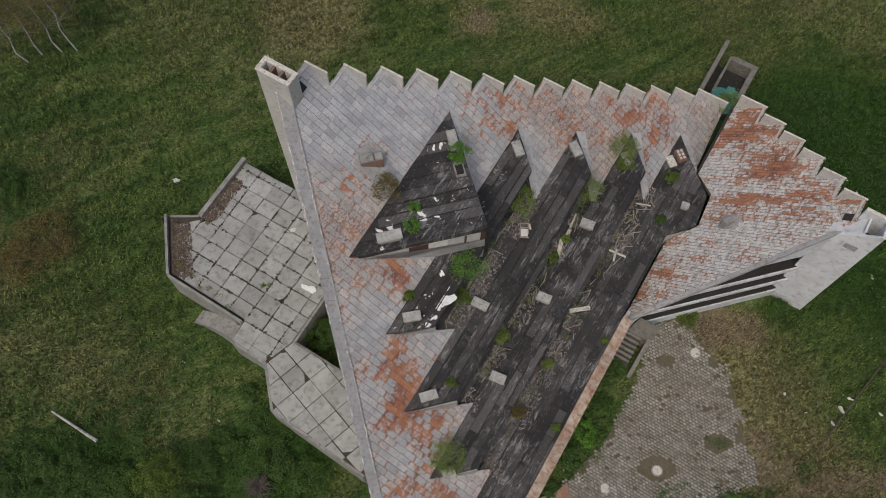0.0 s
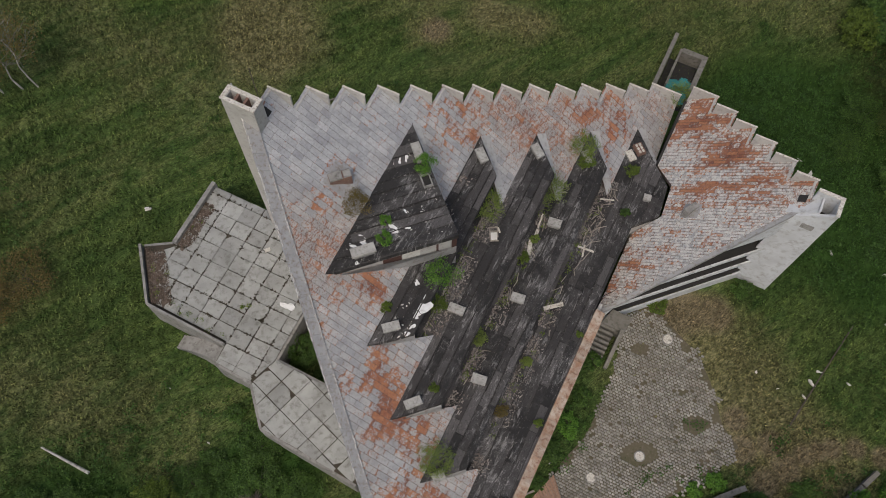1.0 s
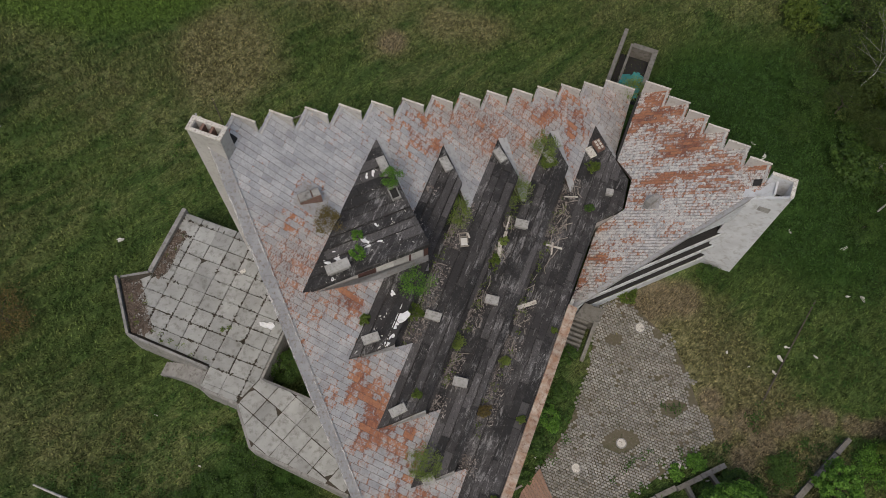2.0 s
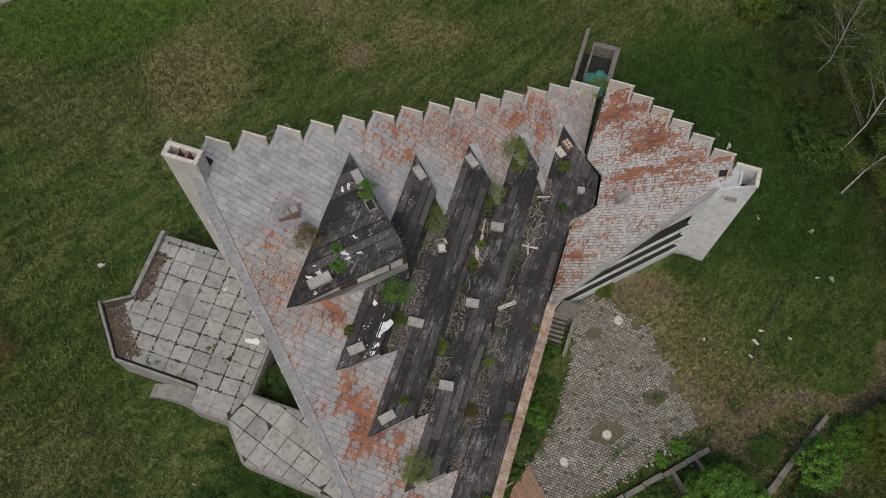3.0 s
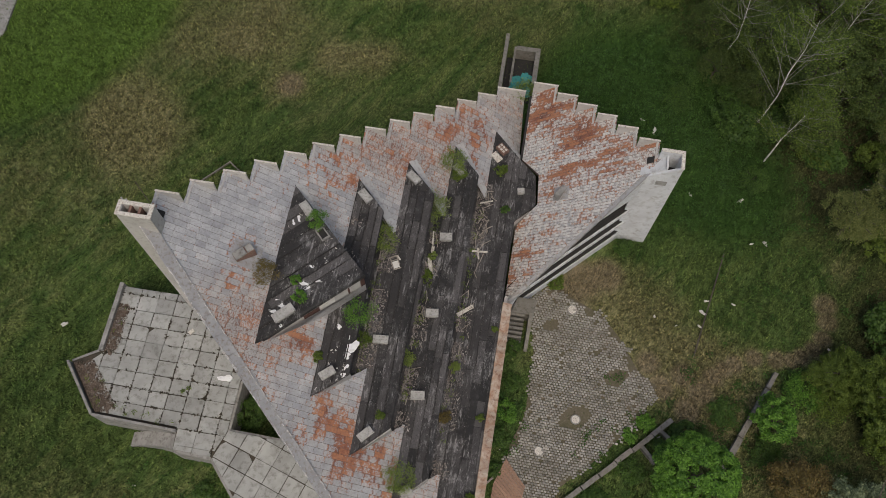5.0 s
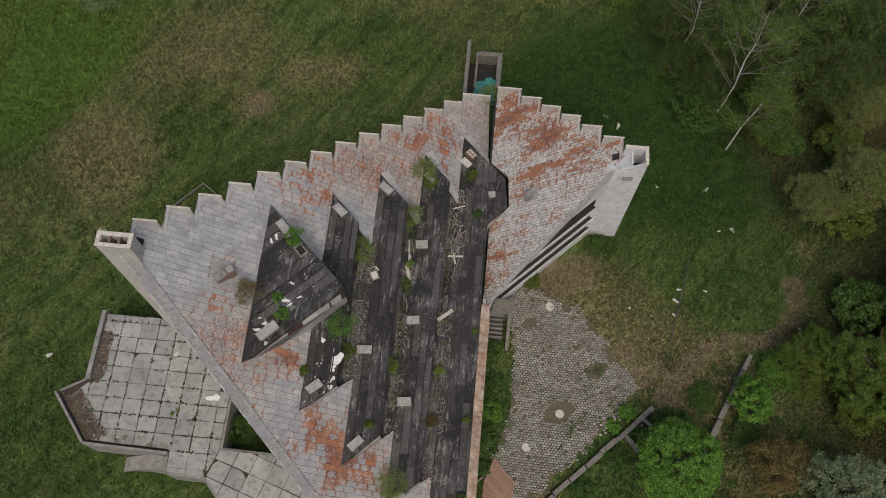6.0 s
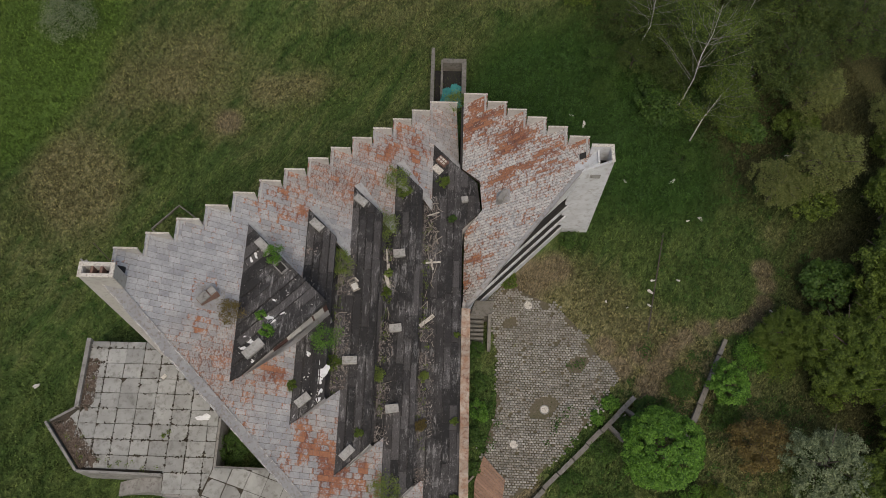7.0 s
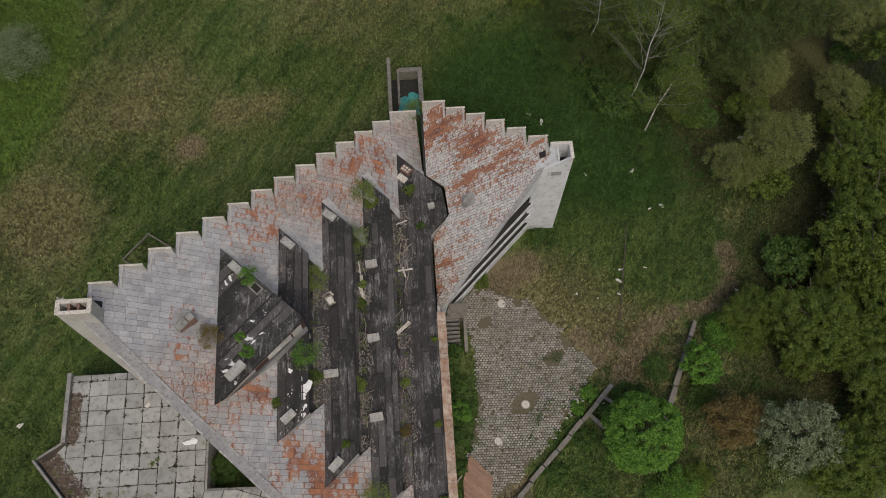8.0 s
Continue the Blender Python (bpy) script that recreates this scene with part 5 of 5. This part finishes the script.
def plant(name, label, category, at, h, r, mat, seed, clumps=60, per=60, leaf=0.14, base=0.25, bark=None, limbs=7, group="", trunk_r=None, clump_r=0.24, shell=0.45, wobble=0.2):
    """A trunk with limbs and an uneven crown of leaf clumps."""
    rg = np.random.default_rng(seed)
    t = thing(name, label, category, at, group)
    tr = trunk_r or max(0.02, r * 0.045)
    lean = rg.normal(size=2) * 0.04 * h
    hp = Heap()
    mid = (lean[0] * 0.5, lean[1] * 0.5, h * 0.45)
    top = (lean[0], lean[1], h * 0.85)
    hp.add(tube((0, 0, -0.1), mid, tr, tr * 0.7))
    hp.add(tube(mid, top, tr * 0.7, tr * 0.2))
    stem = put("trunk", hp.v, hp.f, bark or M_BARK, t)
    tips = []
    for i in range(limbs):
        a = 2 * math.pi * (i + rg.random() * 0.7) / limbs
        z0 = h * rg.uniform(base + 0.05, 0.65)
        e = (math.cos(a) * r * rg.uniform(0.55, 0.85), math.sin(a) * r * rg.uniform(0.55, 0.85), min(h * 0.95, z0 + h * rg.uniform(0.1, 0.3)))
        put("limb", *tube((lean[0] * z0 / h, lean[1] * z0 / h, z0), e, tr * 0.45, tr * 0.12, 6), bark or M_BARK, stem)
        tips.append(e)
    cen, rad = [], []
    lob = rg.uniform(0.92 - wobble, 0.92 + wobble, 9)
    for i in range(clumps):
        d = rg.normal(size=3)
        d /= np.linalg.norm(d)
        d[2] = abs(d[2]) * 1.0 - 0.35 * (rg.random() < 0.35)
        k = (shell + (0.95 - shell) * rg.random() ** 0.5) * lob[int((math.atan2(d[1], d[0]) + math.pi) / (2 * math.pi) * 8.99)]
        cen.append((lean[0] + d[0] * r * k, lean[1] + d[1] * r * k, h * base + (h * (1 - base)) * (0.42 + 0.52 * d[2] * k)))
        rad.append(r * clump_r * rg.uniform(0.7, 1.35))
    q, f = leaf_cloud(cen, rad, per, leaf, rg)
    ob = new("crown", cloud_mesh("crown", q, f, mat))
    ob.parent = t
    return t


# roof bushes, self-sown: u, v, level, height, radius, leaves
for i, (u, v, z, h, r, mat, lab) in enumerate((
        (25.4, -8.2, 9.75, 2.0, 1.25, M_LEAF_E, "yellow-green birch seedling growing on the felt roof"), (18.6, -8.7, 12.05, 1.9, 1.2, M_LEAF_A, "bright green bush growing from the roof step"),
        (17.2, -8.3, 9.8, 1.0, 0.7, M_LEAF_B, "green bush growing from the roof step"),
        (34.2, -4.2, 7.4, 2.0, 1.15, M_LEAF_E, "tall yellow-green seedling growing at the roof's end"), (33.2, -3.5, 7.4, 1.0, 0.7, M_LEAF_B, "small green bush beside a vent box"),
        (29.8, -5.0, 7.4, 1.7, 1.4, M_LEAF_E, "loose yellow-green bush growing on the felt roof"), (17.0, -5.2, 7.4, 1.1, 0.75, M_LEAF_E, "yellow-green bush in the roof rubble"),
        (8.3, -4.0, 7.4, 1.6, 1.3, M_LEAF_E, "broad yellow-green bush growing on the felt roof"), (19.25, -15.3, 15.2, 1.4, 1.0, M_LEAF_D, "brownish seedling rooted at the roof's edge"),
        (23.9, -12.6, 14.85, 1.3, 0.8, M_LEAF_A, "olive green bush growing beside a planter box"), (19.3, -13.1, 14.85, 0.7, 0.42, M_LEAF_A, "small green bush on the top felt roof"),
        (18.2, -12.6, 14.85, 0.9, 0.6, M_LEAF_A, "green bush beside a vent box on the top roof"), (44.3, 0.95, 3.2, 3.0, 1.2, M_LEAF_E, "green bush rooted in the slit between the wings"),
        (35.4, -0.2, 5.2, 0.7, 0.6, M_LEAF_B, "low green bush on the lowest felt roof"), (31.8, 0.7, 5.2, 0.6, 0.45, M_LEAF_F, "low green bush on the lowest felt roof"),
        (15.0, -11.0, 12.0, 0.6, 0.4, M_LEAF_B, "small bush at the edge of the felt roof"), (17.6, -1.4, 5.2, 0.8, 0.5, M_LEAF_E, "yellow-green weed in the roof rubble"), (13.5, -1.5, 5.2, 0.9, 0.55, M_LEAF_D, "brownish weed bush in the roof rubble"),
        (24.0, -4.6, 7.4, 0.7, 0.5, M_LEAF_B, "olive weed bush in the roof rubble"), (13.9, 1.2, 5.2, 0.6, 0.35, M_LEAF_B, "small green weed by the fascia"), (21.2, 1.3, 5.2, 0.5, 0.3, M_LEAF_B, "small green weed by the fascia"),
        (12.0, -6.0, 9.75, 0.5, 0.4, M_LEAF_B, "small weed tuft on the felt roof"), (25.7, -3.1 - 1.4, 7.4, 0.6, 0.4, M_LEAF_E, "small weed tuft on the felt roof"), (8.0, 1.3, 5.2, 0.6, 0.4, M_LEAF_B, "small green weed by the fascia"))):
    plant("bush", lab, "bush", P(u, v, z), h, r, mat, 100 + i, int(14 + 34 * r), 44, 0.045, 0.05, None, 9, "roof bushes", 0.022, 0.3)

# bushes on the ground
GB = [(-9.2, 19.3, 2.4, 1.5, M_LEAF_F), (-10.6, 20.6, 2.0, 1.2, M_LEAF_F), (10.8, 12.3, 0.9, 1.0, M_LEAF_A), (9.4, 10.4, 0.8, 0.9, M_LEAF_F), (12.0, 14.4, 0.9, 0.9, M_LEAF_F), (13.2, 17.2, 1.0, 0.8, M_LEAF_F), (8.0, 8.2, 0.7, 0.7, M_LEAF_F),
      (26.0, 22.3, 1.0, 1.0, M_LEAF_F), (19.0, 21.6, 0.8, 1.0, M_LEAF_B), (-12.2, 12.0, 0.9, 2.0, M_LEAF_F), (-15.6, 11.0, 0.7, 1.4, M_LEAF_F), (-12.3, 9.8, 1.3, 1.9, M_LEAF_F), (-17.2, 9.6, 1.4, 1.8, M_LEAF_F), (-19.6, 8.3, 3.0, 2.0, M_LEAF_B),
      (-23.2, 7.9, 0.9, 1.9, M_LEAF_F), (-25.6, 8.2, 1.0, 2.0, M_LEAF_F), (-28.7, 8.3, 1.0, 2.0, M_LEAF_F), (-31.5, 7.4, 1.0, 1.9, M_LEAF_F), (-9.2, 8.8, 0.9, 1.7, M_LEAF_F), (-24.0, 5.4, 1.0, 2.0, M_LEAF_F), (-28.0, 5.6, 1.0, 2.1, M_LEAF_F), (-17.0, 6.4, 1.3, 1.8, M_LEAF_F),
      (-14.4, 14.6, 0.8, 0.9, M_LEAF_F), (-13.2, 17.0, 0.8, 0.8, M_LEAF_F), (-31.0, 26.2, 2.4, 2.9, M_LEAF_D), (-33.5, 24.6, 2.0, 2.2, M_LEAF_D), (-36.5, 31.5, 1.0, 2.0, M_LEAF_F), (-7.2, 67.8, 3.2, 3.6, M_LEAF_C),
      (23.6, 5.6, 1.1, 1.2, M_LEAF_F), (24.6, 4.4, 1.2, 1.3, M_LEAF_F), (21.2, 7.4, 0.8, 0.8, M_LEAF_A), (19.6, 6.9, 0.7, 0.7, M_LEAF_A), (21.4, 5.2, 1.0, 0.8, M_LEAF_F), (18.4, 4.2, 1.0, 1.3, M_LEAF_F), (27.6, 6.0, 0.9, 1.5, M_LEAF_F), (29.5, 2.0, 1.2, 1.6, M_LEAF_F),
      (34.8, 5.3, 1.6, 2.0, M_LEAF_A), (36.8, 4.3, 2.2, 2.6, M_LEAF_B), (22.2, -3.6, 2.4, 2.3, M_LEAF_A), (24.6, -3.4, 1.4, 1.6, M_LEAF_B), (14.5, 3.2, 0.8, 1.2, M_LEAF_F), (39.8, 37.6, 2.0, 2.4, M_LEAF_F), (37.8, 34.8, 1.0, 1.8, M_LEAF_F), (41.0, 30.4, 1.2, 2.2, M_LEAF_F), (43.2, 29.0, 1.6, 2.0, M_LEAF_F), (46.9, 24.8, 2.0, 2.2, M_LEAF_B), (40.4, 24.6, 1.0, 1.6, M_LEAF_F)]
for i, (x, y, h, r, mat) in enumerate(GB):
    lab = {"bright_leaf": "fresh green shrub in the rough grass", "deep_leaf": "dark green shrub in the rough grass", "olive_leaf": "olive green shrub in the rough grass", "brown_leaf": "brown twiggy shrub in the meadow", "blue_green_leaf": "grey-green shrub in the meadow"}[mat.name]
    plant("shrub", lab, "shrub", (x, y, -0.1), h, r, mat, 300 + i, int(20 + 26 * r), 34 if mat is M_LEAF_D else 60, 0.075, 0.08, None, 24 if mat is M_LEAF_D else 5, "shrubs", 0.03)

# trees
plant("tree", "round bright green broadleaf tree by the yard wall", "tree", (21.9, 2.2, -0.1), 6.5, 3.7, M_LEAF_A, 500, 420, 80, 0.11, 0.2, None, 9, "trees", None, 0.098, 0.86, 0.06)
plant("tree", "small bright green broadleaf tree by the garden wall", "tree", (30.8, 3.9, -0.1), 4.5, 1.9, M_LEAF_A, 501, 130, 60, 0.11, 0.2, None, 7, "trees", None, 0.15, 0.7, 0.16)
plant("tree", "brownish budding tree in the wood's edge", "tree", (29.7, -1.5, -0.1), 5.0, 2.6, M_LEAF_D, 502, 170, 60, 0.095, 0.15, None, 14, "trees", None, 0.17)
plant("tree", "grey-green willow-like tree in the wood's edge", "tree", (32.9, -4.9, -0.1), 7.0, 3.7, M_LEAF_C, 503, 330, 46, 0.095, 0.15, None, 9, "trees", None, 0.11)
OL = plant("tree", "olive green woodland tree in young leaf", "tree", (40.6, 1.6, -0.1), 7.0, 4.4, M_LEAF_B, 504, 620, 60, 0.095, 0.12, None, 10, "trees", None, 0.085)
DP = plant("tree", "dark green dense woodland tree", "tree", (49.8, 5.6, -0.1), 10.0, 5.4, M_LEAF_B, 505, 560, 60, 0.125, 0.15, None, 10, "trees", None, 0.085)
YL = plant("tree", "pale yellow-green woodland tree in young leaf", "tree", (49.3, 16.9, -0.1), 8.5, 4.0, leafy("pale_leaf", (0.085, 0.110, 0.026), (0.225, 0.255, 0.085)), 506, 330, 50, 0.085, 0.15, None, 9, "trees", None, 0.12)
BK = plant("tree", "dark green thinly leaved woodland tree", "tree", (49.9, 31.6, -0.1), 8.5, 4.8, M_LEAF_G, 507, 420, 46, 0.10, 0.1, None, 12, "trees", None, 0.12)
for src, spots in ((OL, ((37.3, 5.4, 0.62, 40), (42.6, -3.4, 0.95, 100), (35.0, -10.0, 0.9, 200), (40.0, -9.0, 0.85, 300), (46.0, -9.0, 1.1, 10), (48.0, -2.0, 1.1, 155), (45.4, 2.6, 0.75, 70))),
                   (DP, ((53.6, 10.4, 0.85, 60), (57.0, 4.0, 1.0, 160), (56.0, -4.0, 1.0, 220), (67.0, 14.0, 1.1, 120))),
                   (BK, ((54.5, 27.1, 0.9, 80), (47.0, 36.5, 0.8, 140), (47.5, 42.0, 0.9, 190), (53.0, 38.0, 1.0, 260), (60.0, 33.0, 1.1, 70), (62.7, 27.4, 0.95, 20), (44.6, 32.2, 0.55, 10), (58.0, 42.0, 1.0, 40), (43.6, 40.5, 0.6, 200), (46.4, 26.6, 0.6, 310), (41.8, 36.0, 0.45, 250))),
                   (YL, ((45.2, 17.0, 0.72, 120), (59.5, 17.8, 0.8, 240), (54.0, 23.5, 0.8, 10), (65.9, 22.4, 1.0, 90)))):
    for x, y, k, turn in spots:
        ob = copy_thing(src, pose(x, y, -0.1, 0, 0, turn))
        ob.scale = (k, k, k)


M_TWIG = speckled("pale_twig", (0.25, 0.245, 0.22), (0.18, 0.17, 0.155), (0.09, 0.085, 0.075))


rg = np.random.default_rng(44)
kinds = [plant("shrub", "dark green undergrowth shrub at the wood's edge", "shrub", (47.0, 30.0, -0.1), 2.2, 2.2, M_LEAF_F, 601, 110, 46, 0.12, 0.08, None, 6, "undergrowth", 0.03, 0.16),
         plant("shrub", "olive undergrowth shrub at the wood's edge", "shrub", (52.0, 22.0, -0.1), 2.6, 2.4, M_LEAF_B, 602, 110, 46, 0.12, 0.08, None, 6, "undergrowth", 0.03, 0.16)]
for i in range(54):
    x, y = rg.uniform(38, 68), rg.uniform(-12, 52)
    if (x < 44 and 3 < y < 28) or (y > 30 and x < 39.5 + 0.1 * (y - 30)):
        continue
    k = rg.uniform(0.7, 1.4)
    ob = copy_thing(kinds[i % 2], pose(x, y, -0.1, 0, 0, rg.uniform(0, 360)))
    ob.scale = (k, k, k * rg.uniform(0.8, 1.2))


def birch(x, y, h, lean, seed, mat, label, per=70):
    """A white leaning trunk with thin forks and a thin airy crown."""
    rg = np.random.default_rng(seed)
    t = thing("birch", label, "tree", (x, y, -0.1), "birches")
    pts = [Vector((lean[0] * k * k + (rg.normal() * 0.16 if k else 0), lean[1] * k * k + (rg.normal() * 0.16 if k else 0), h * k)) for k in (0, 0.2, 0.4, 0.6, 0.8, 1.0)]
    hp = Heap()
    for i in range(5):
        hp.add(tube(pts[i], pts[i + 1], 0.085 * (1 - i * 0.18), 0.085 * (0.82 - i * 0.18) + 0.005))
    stem = put("trunk", hp.v, hp.f, M_BIRCH, t)
    cen, rad = [], []
    for i in range(26):
        k = rg.uniform(0.35, 1.0)
        a = rg.uniform(0, 2 * math.pi)
        o = Vector((lean[0] * k * k, lean[1] * k * k, h * k))
        L = h * 0.3 * (1.25 - k) + 0.7
        e = o + Vector((math.cos(a) * L, math.sin(a) * L, L * 0.75))
        hl = Heap()
        hl.add(tube(o, e, 0.026, 0.008, 5))
        for q in (0.4, 0.6, 0.8):
            s0 = o + (e - o) * q
            hl.add(tube(s0, s0 + Vector(rg.normal(size=3) * 0.45) + Vector((0, 0, 0.5)) + (e - o) * 0.3, 0.011, 0.005, 4))
        put("limb", hl.v, hl.f, M_TWIG, stem)
        for q in (0.5, 0.8, 1.0):
            cen.append(tuple(o + (e - o) * q + Vector(rg.normal(size=3) * 0.25)))
            rad.append(0.95)
    q, f = leaf_cloud(cen, rad, per, 0.085, rg)
    ob = new("crown", cloud_mesh("crown", q, f, mat))
    ob.parent = t
    return t


birch(42.4, 26.0, 9.0, (2.6, 0.2), 700, M_LEAF_B, "white leaning birch with thin young foliage")
birch(42.9, 29.4, 15.0, (1.0, 0.8), 701, M_LEAF_B, "tall forked grey-white birch with thin young foliage", 46)
birch(43.5, 37.2, 11.0, (0.6, 0.8), 702, M_LEAF_B, "white birch with nearly bare twigs", 22)
birch(53.0, 33.5, 12.0, (0.8, 0.6), 703, M_LEAF_B, "white birch at the wood's edge")
for i, (x, y) in enumerate(((-32.8, 45.1), (-35.8, 44.6), (-34.1, 44.9), (-36.9, 43.8))):
    birch(x, y, 8.0, (-0.6 - 0.2 * i, 0.5), 710 + i, M_LEAF_D, "slender pale birch at the meadow's edge", 24)
# bare shrub
bare = thing("bare_shrub", "leafless grey-brown shrub with radiating twigs", "shrub", (-12.8, 7.9, -0.1))
rg = random.Random(77)
hp = Heap()
for i in range(130):
    a, el = rg.uniform(0, 2 * math.pi), rg.uniform(0.25, 1.4)
    L = rg.uniform(0.9, 1.75)
    e = Vector((math.cos(a) * math.cos(el), math.sin(a) * math.cos(el), math.sin(el))) * L
    hp.add(tube((0, 0, 0.15), e, 0.022, 0.008, 4))
    for j in range(3):
        m = e * rg.uniform(0.4, 0.8)
        hp.add(tube(m, m + Vector((rg.uniform(-0.4, 0.4), rg.uniform(-0.4, 0.4), rg.uniform(0, 0.4))), 0.012, 0.005, 3))
put("crown", hp.v, hp.f, speckled("grey_twig", (0.17, 0.14, 0.12), (0.13, 0.11, 0.10), (0.08, 0.07, 0.06)), bare)

# ---- meadow tufts and weeds ----
BUILD = [P(u, v)[:2] for u, v in ((20.7, -24), (44.5, 0.9), (44.5, 2), (35.5, 14), (24, 2.4), (-2, 2.4), (-2, -1.3))]
TERRXY = [P(u, v)[:2] for u, v in TERR]
PATHXY = [P(u, v)[:2] for u, v in PATHP]
rg = np.random.default_rng(5)
N = 170000
xy = np.stack([rg.uniform(-46, 62, N), rg.uniform(-8, 78, N)], 1)


def mask_in(poly):
    x, y = xy[:, 0], xy[:, 1]
    hit = np.zeros(N, bool)
    for i, (x1, y1) in enumerate(poly):
        x0, y0 = poly[i - 1]
        if y0 != y1:
            hit ^= ((y0 > y) != (y1 > y)) & (x < (x1 - x0) * (y - y0) / (y1 - y0) + x0)
    return hit


keep = ~(mask_in(BUILD) | mask_in(TERRXY) | mask_in(PATHXY) | (mask_in(YARD) & (rg.random(N) < 0.93)))
xy = xy[keep]
N = len(xy)
quad = []
for k in range(3):
    a = rg.uniform(0, 2 * np.pi, N)
    w, h = rg.uniform(0.03, 0.08, N), rg.uniform(0.08, 0.26, N)
    ln = rg.uniform(0.05, 0.35, N)
    ca, sa = np.cos(a), np.sin(a)
    ox, oy = xy[:, 0] + rg.normal(0, 0.09, N), xy[:, 1] + rg.normal(0, 0.09, N)
    z = np.full(N, -0.15)
    quad.append(np.stack([np.stack([ox - sa * w, oy + ca * w, z], 1), np.stack([ox + sa * w, oy - ca * w, z], 1), np.stack([ox + ca * ln, oy + sa * ln, z + h + 0.1], 1)], 1).reshape(-1, 3))
quad = np.concatenate(quad)
me = bpy.data.meshes.new("meadow_grass")
me.from_pydata(quad.tolist(), [], np.arange(len(quad)).reshape(-1, 3).tolist())
me.materials.append(M_TUFT)
tagged(new("meadow_grass", me), "tufts of rough green and straw-coloured meadow grass", "grass", "", "stuff")

# low weeds
TRAIL = ((25.1, 7.3), (26.8, 8.0), (28.4, 9.0), (30.6, 9.4), (32.4, 9.3), (34.2, 8.4), (36.3, 8.0), (38.8, 8.7), (40.6, 11.3), (41.1, 23.6))
rg = np.random.default_rng(9)
cen = []
for x, y, r, k in ((31, 35, 8, 800), (36, 27, 6, 300), (-8, 33, 5, 90), (-14, 36, 6, 60), (9.5, 12, 3.2, 60), (-17, 12, 7, 110), (-25, 6.5, 8, 200), (30, 7, 5, 70), (24, 5, 3.5, 60), (38, 12, 8, 120), (46, 26, 9, 500), (44, 36, 9, 500), (33, -2, 8, 160), (19, 3, 6, 90), (20.5, 11.8, 0.8, 5), (-3, 40, 5, 40), (-36, 32, 4, 60)):
    for i in range(k):
        a, q = rg.uniform(0, 2 * math.pi), r * math.sqrt(rg.random())
        cx0, cy0 = x + q * math.cos(a), y + q * math.sin(a)
        if any(math.hypot(cx0 - tx0, cy0 - ty0) < 1.3 for tx0, ty0 in TRAIL) or inside(BUILD, cx0, cy0) or inside(TERRXY, cx0, cy0) or inside(PATHXY, cx0, cy0):
            continue
        cen.append((cx0, cy0, 0.1))
q, f = leaf_cloud(cen, np.full(len(cen), 0.42), 26, 0.085, rg, 0.25, 0.9)
tagged(new("ground_weeds", cloud_mesh("ground_weeds", q, f, M_WEED)), "low green nettles and weeds in the grass", "weeds", "", "stuff")
cen = []
for u, v, k, num in ((20.5, -8.2, 2, 44), (22, -4.7, 3, 60), (22, -1.5, 4, 54)):
    for i in range(num):
        uu = u + rg.uniform(-1, 1) * (6.5 + 2 * (k - 2))
        cen.append(P(uu, v + rg.uniform(-0.3, 0.35), LEVELS[k] + 0.06))
for i in range(26):
    cen.append(P(*((lambda t: (13.3 - 3.4 * t, -31.2 + 2.8 * t))(rg.random()) if i < 10 else (rg.uniform(9.9, 19.5), -29.4 + rg.uniform(-0.3, 0.5)) if i < 17 else (9.9 + rg.uniform(0, 0.8), rg.uniform(-28, -22.6))), TZ + 0.05))
cen += [P(12.7, -22.6, TZ + 0.1)] * 3 + [P(13.0, -22.2, TZ + 0.1)] * 2
q, f = leaf_cloud(cen, np.full(len(cen), 0.26), 22, 0.06, rg, 0.3, 0.9)
tagged(new("roof_weeds", cloud_mesh("roof_weeds", q, f, M_LEAF_B)), "sparse weeds sprouting in rubble and joints", "weeds", "", "stuff")

# ---- roof coverings ----
rng = random.Random(2)
deck_l = roof_deck("roof_main", ROOF_L, zl, "sloping main roof of weathered grey sheets with rust stains")
tile_roof(deck_l, ROOF_L, zl, 0.43, 0.66, lambda u, v: 16 < u < 30 and -21 < v < -14.9, (M_TILE, M_TILE_J), rng)
deck_r = roof_deck("roof_east", ROOF_R, zr, "sloping east roof of white-grey sheets streaked with red rust")
tile_roof(deck_r, ROOF_R, zr, 0.25, 0.66, lambda u, v: 31 < u < 38 and 4 < v < 12, (M_TILE_R, M_TILE_RJ), rng, 0.018, 0.007)
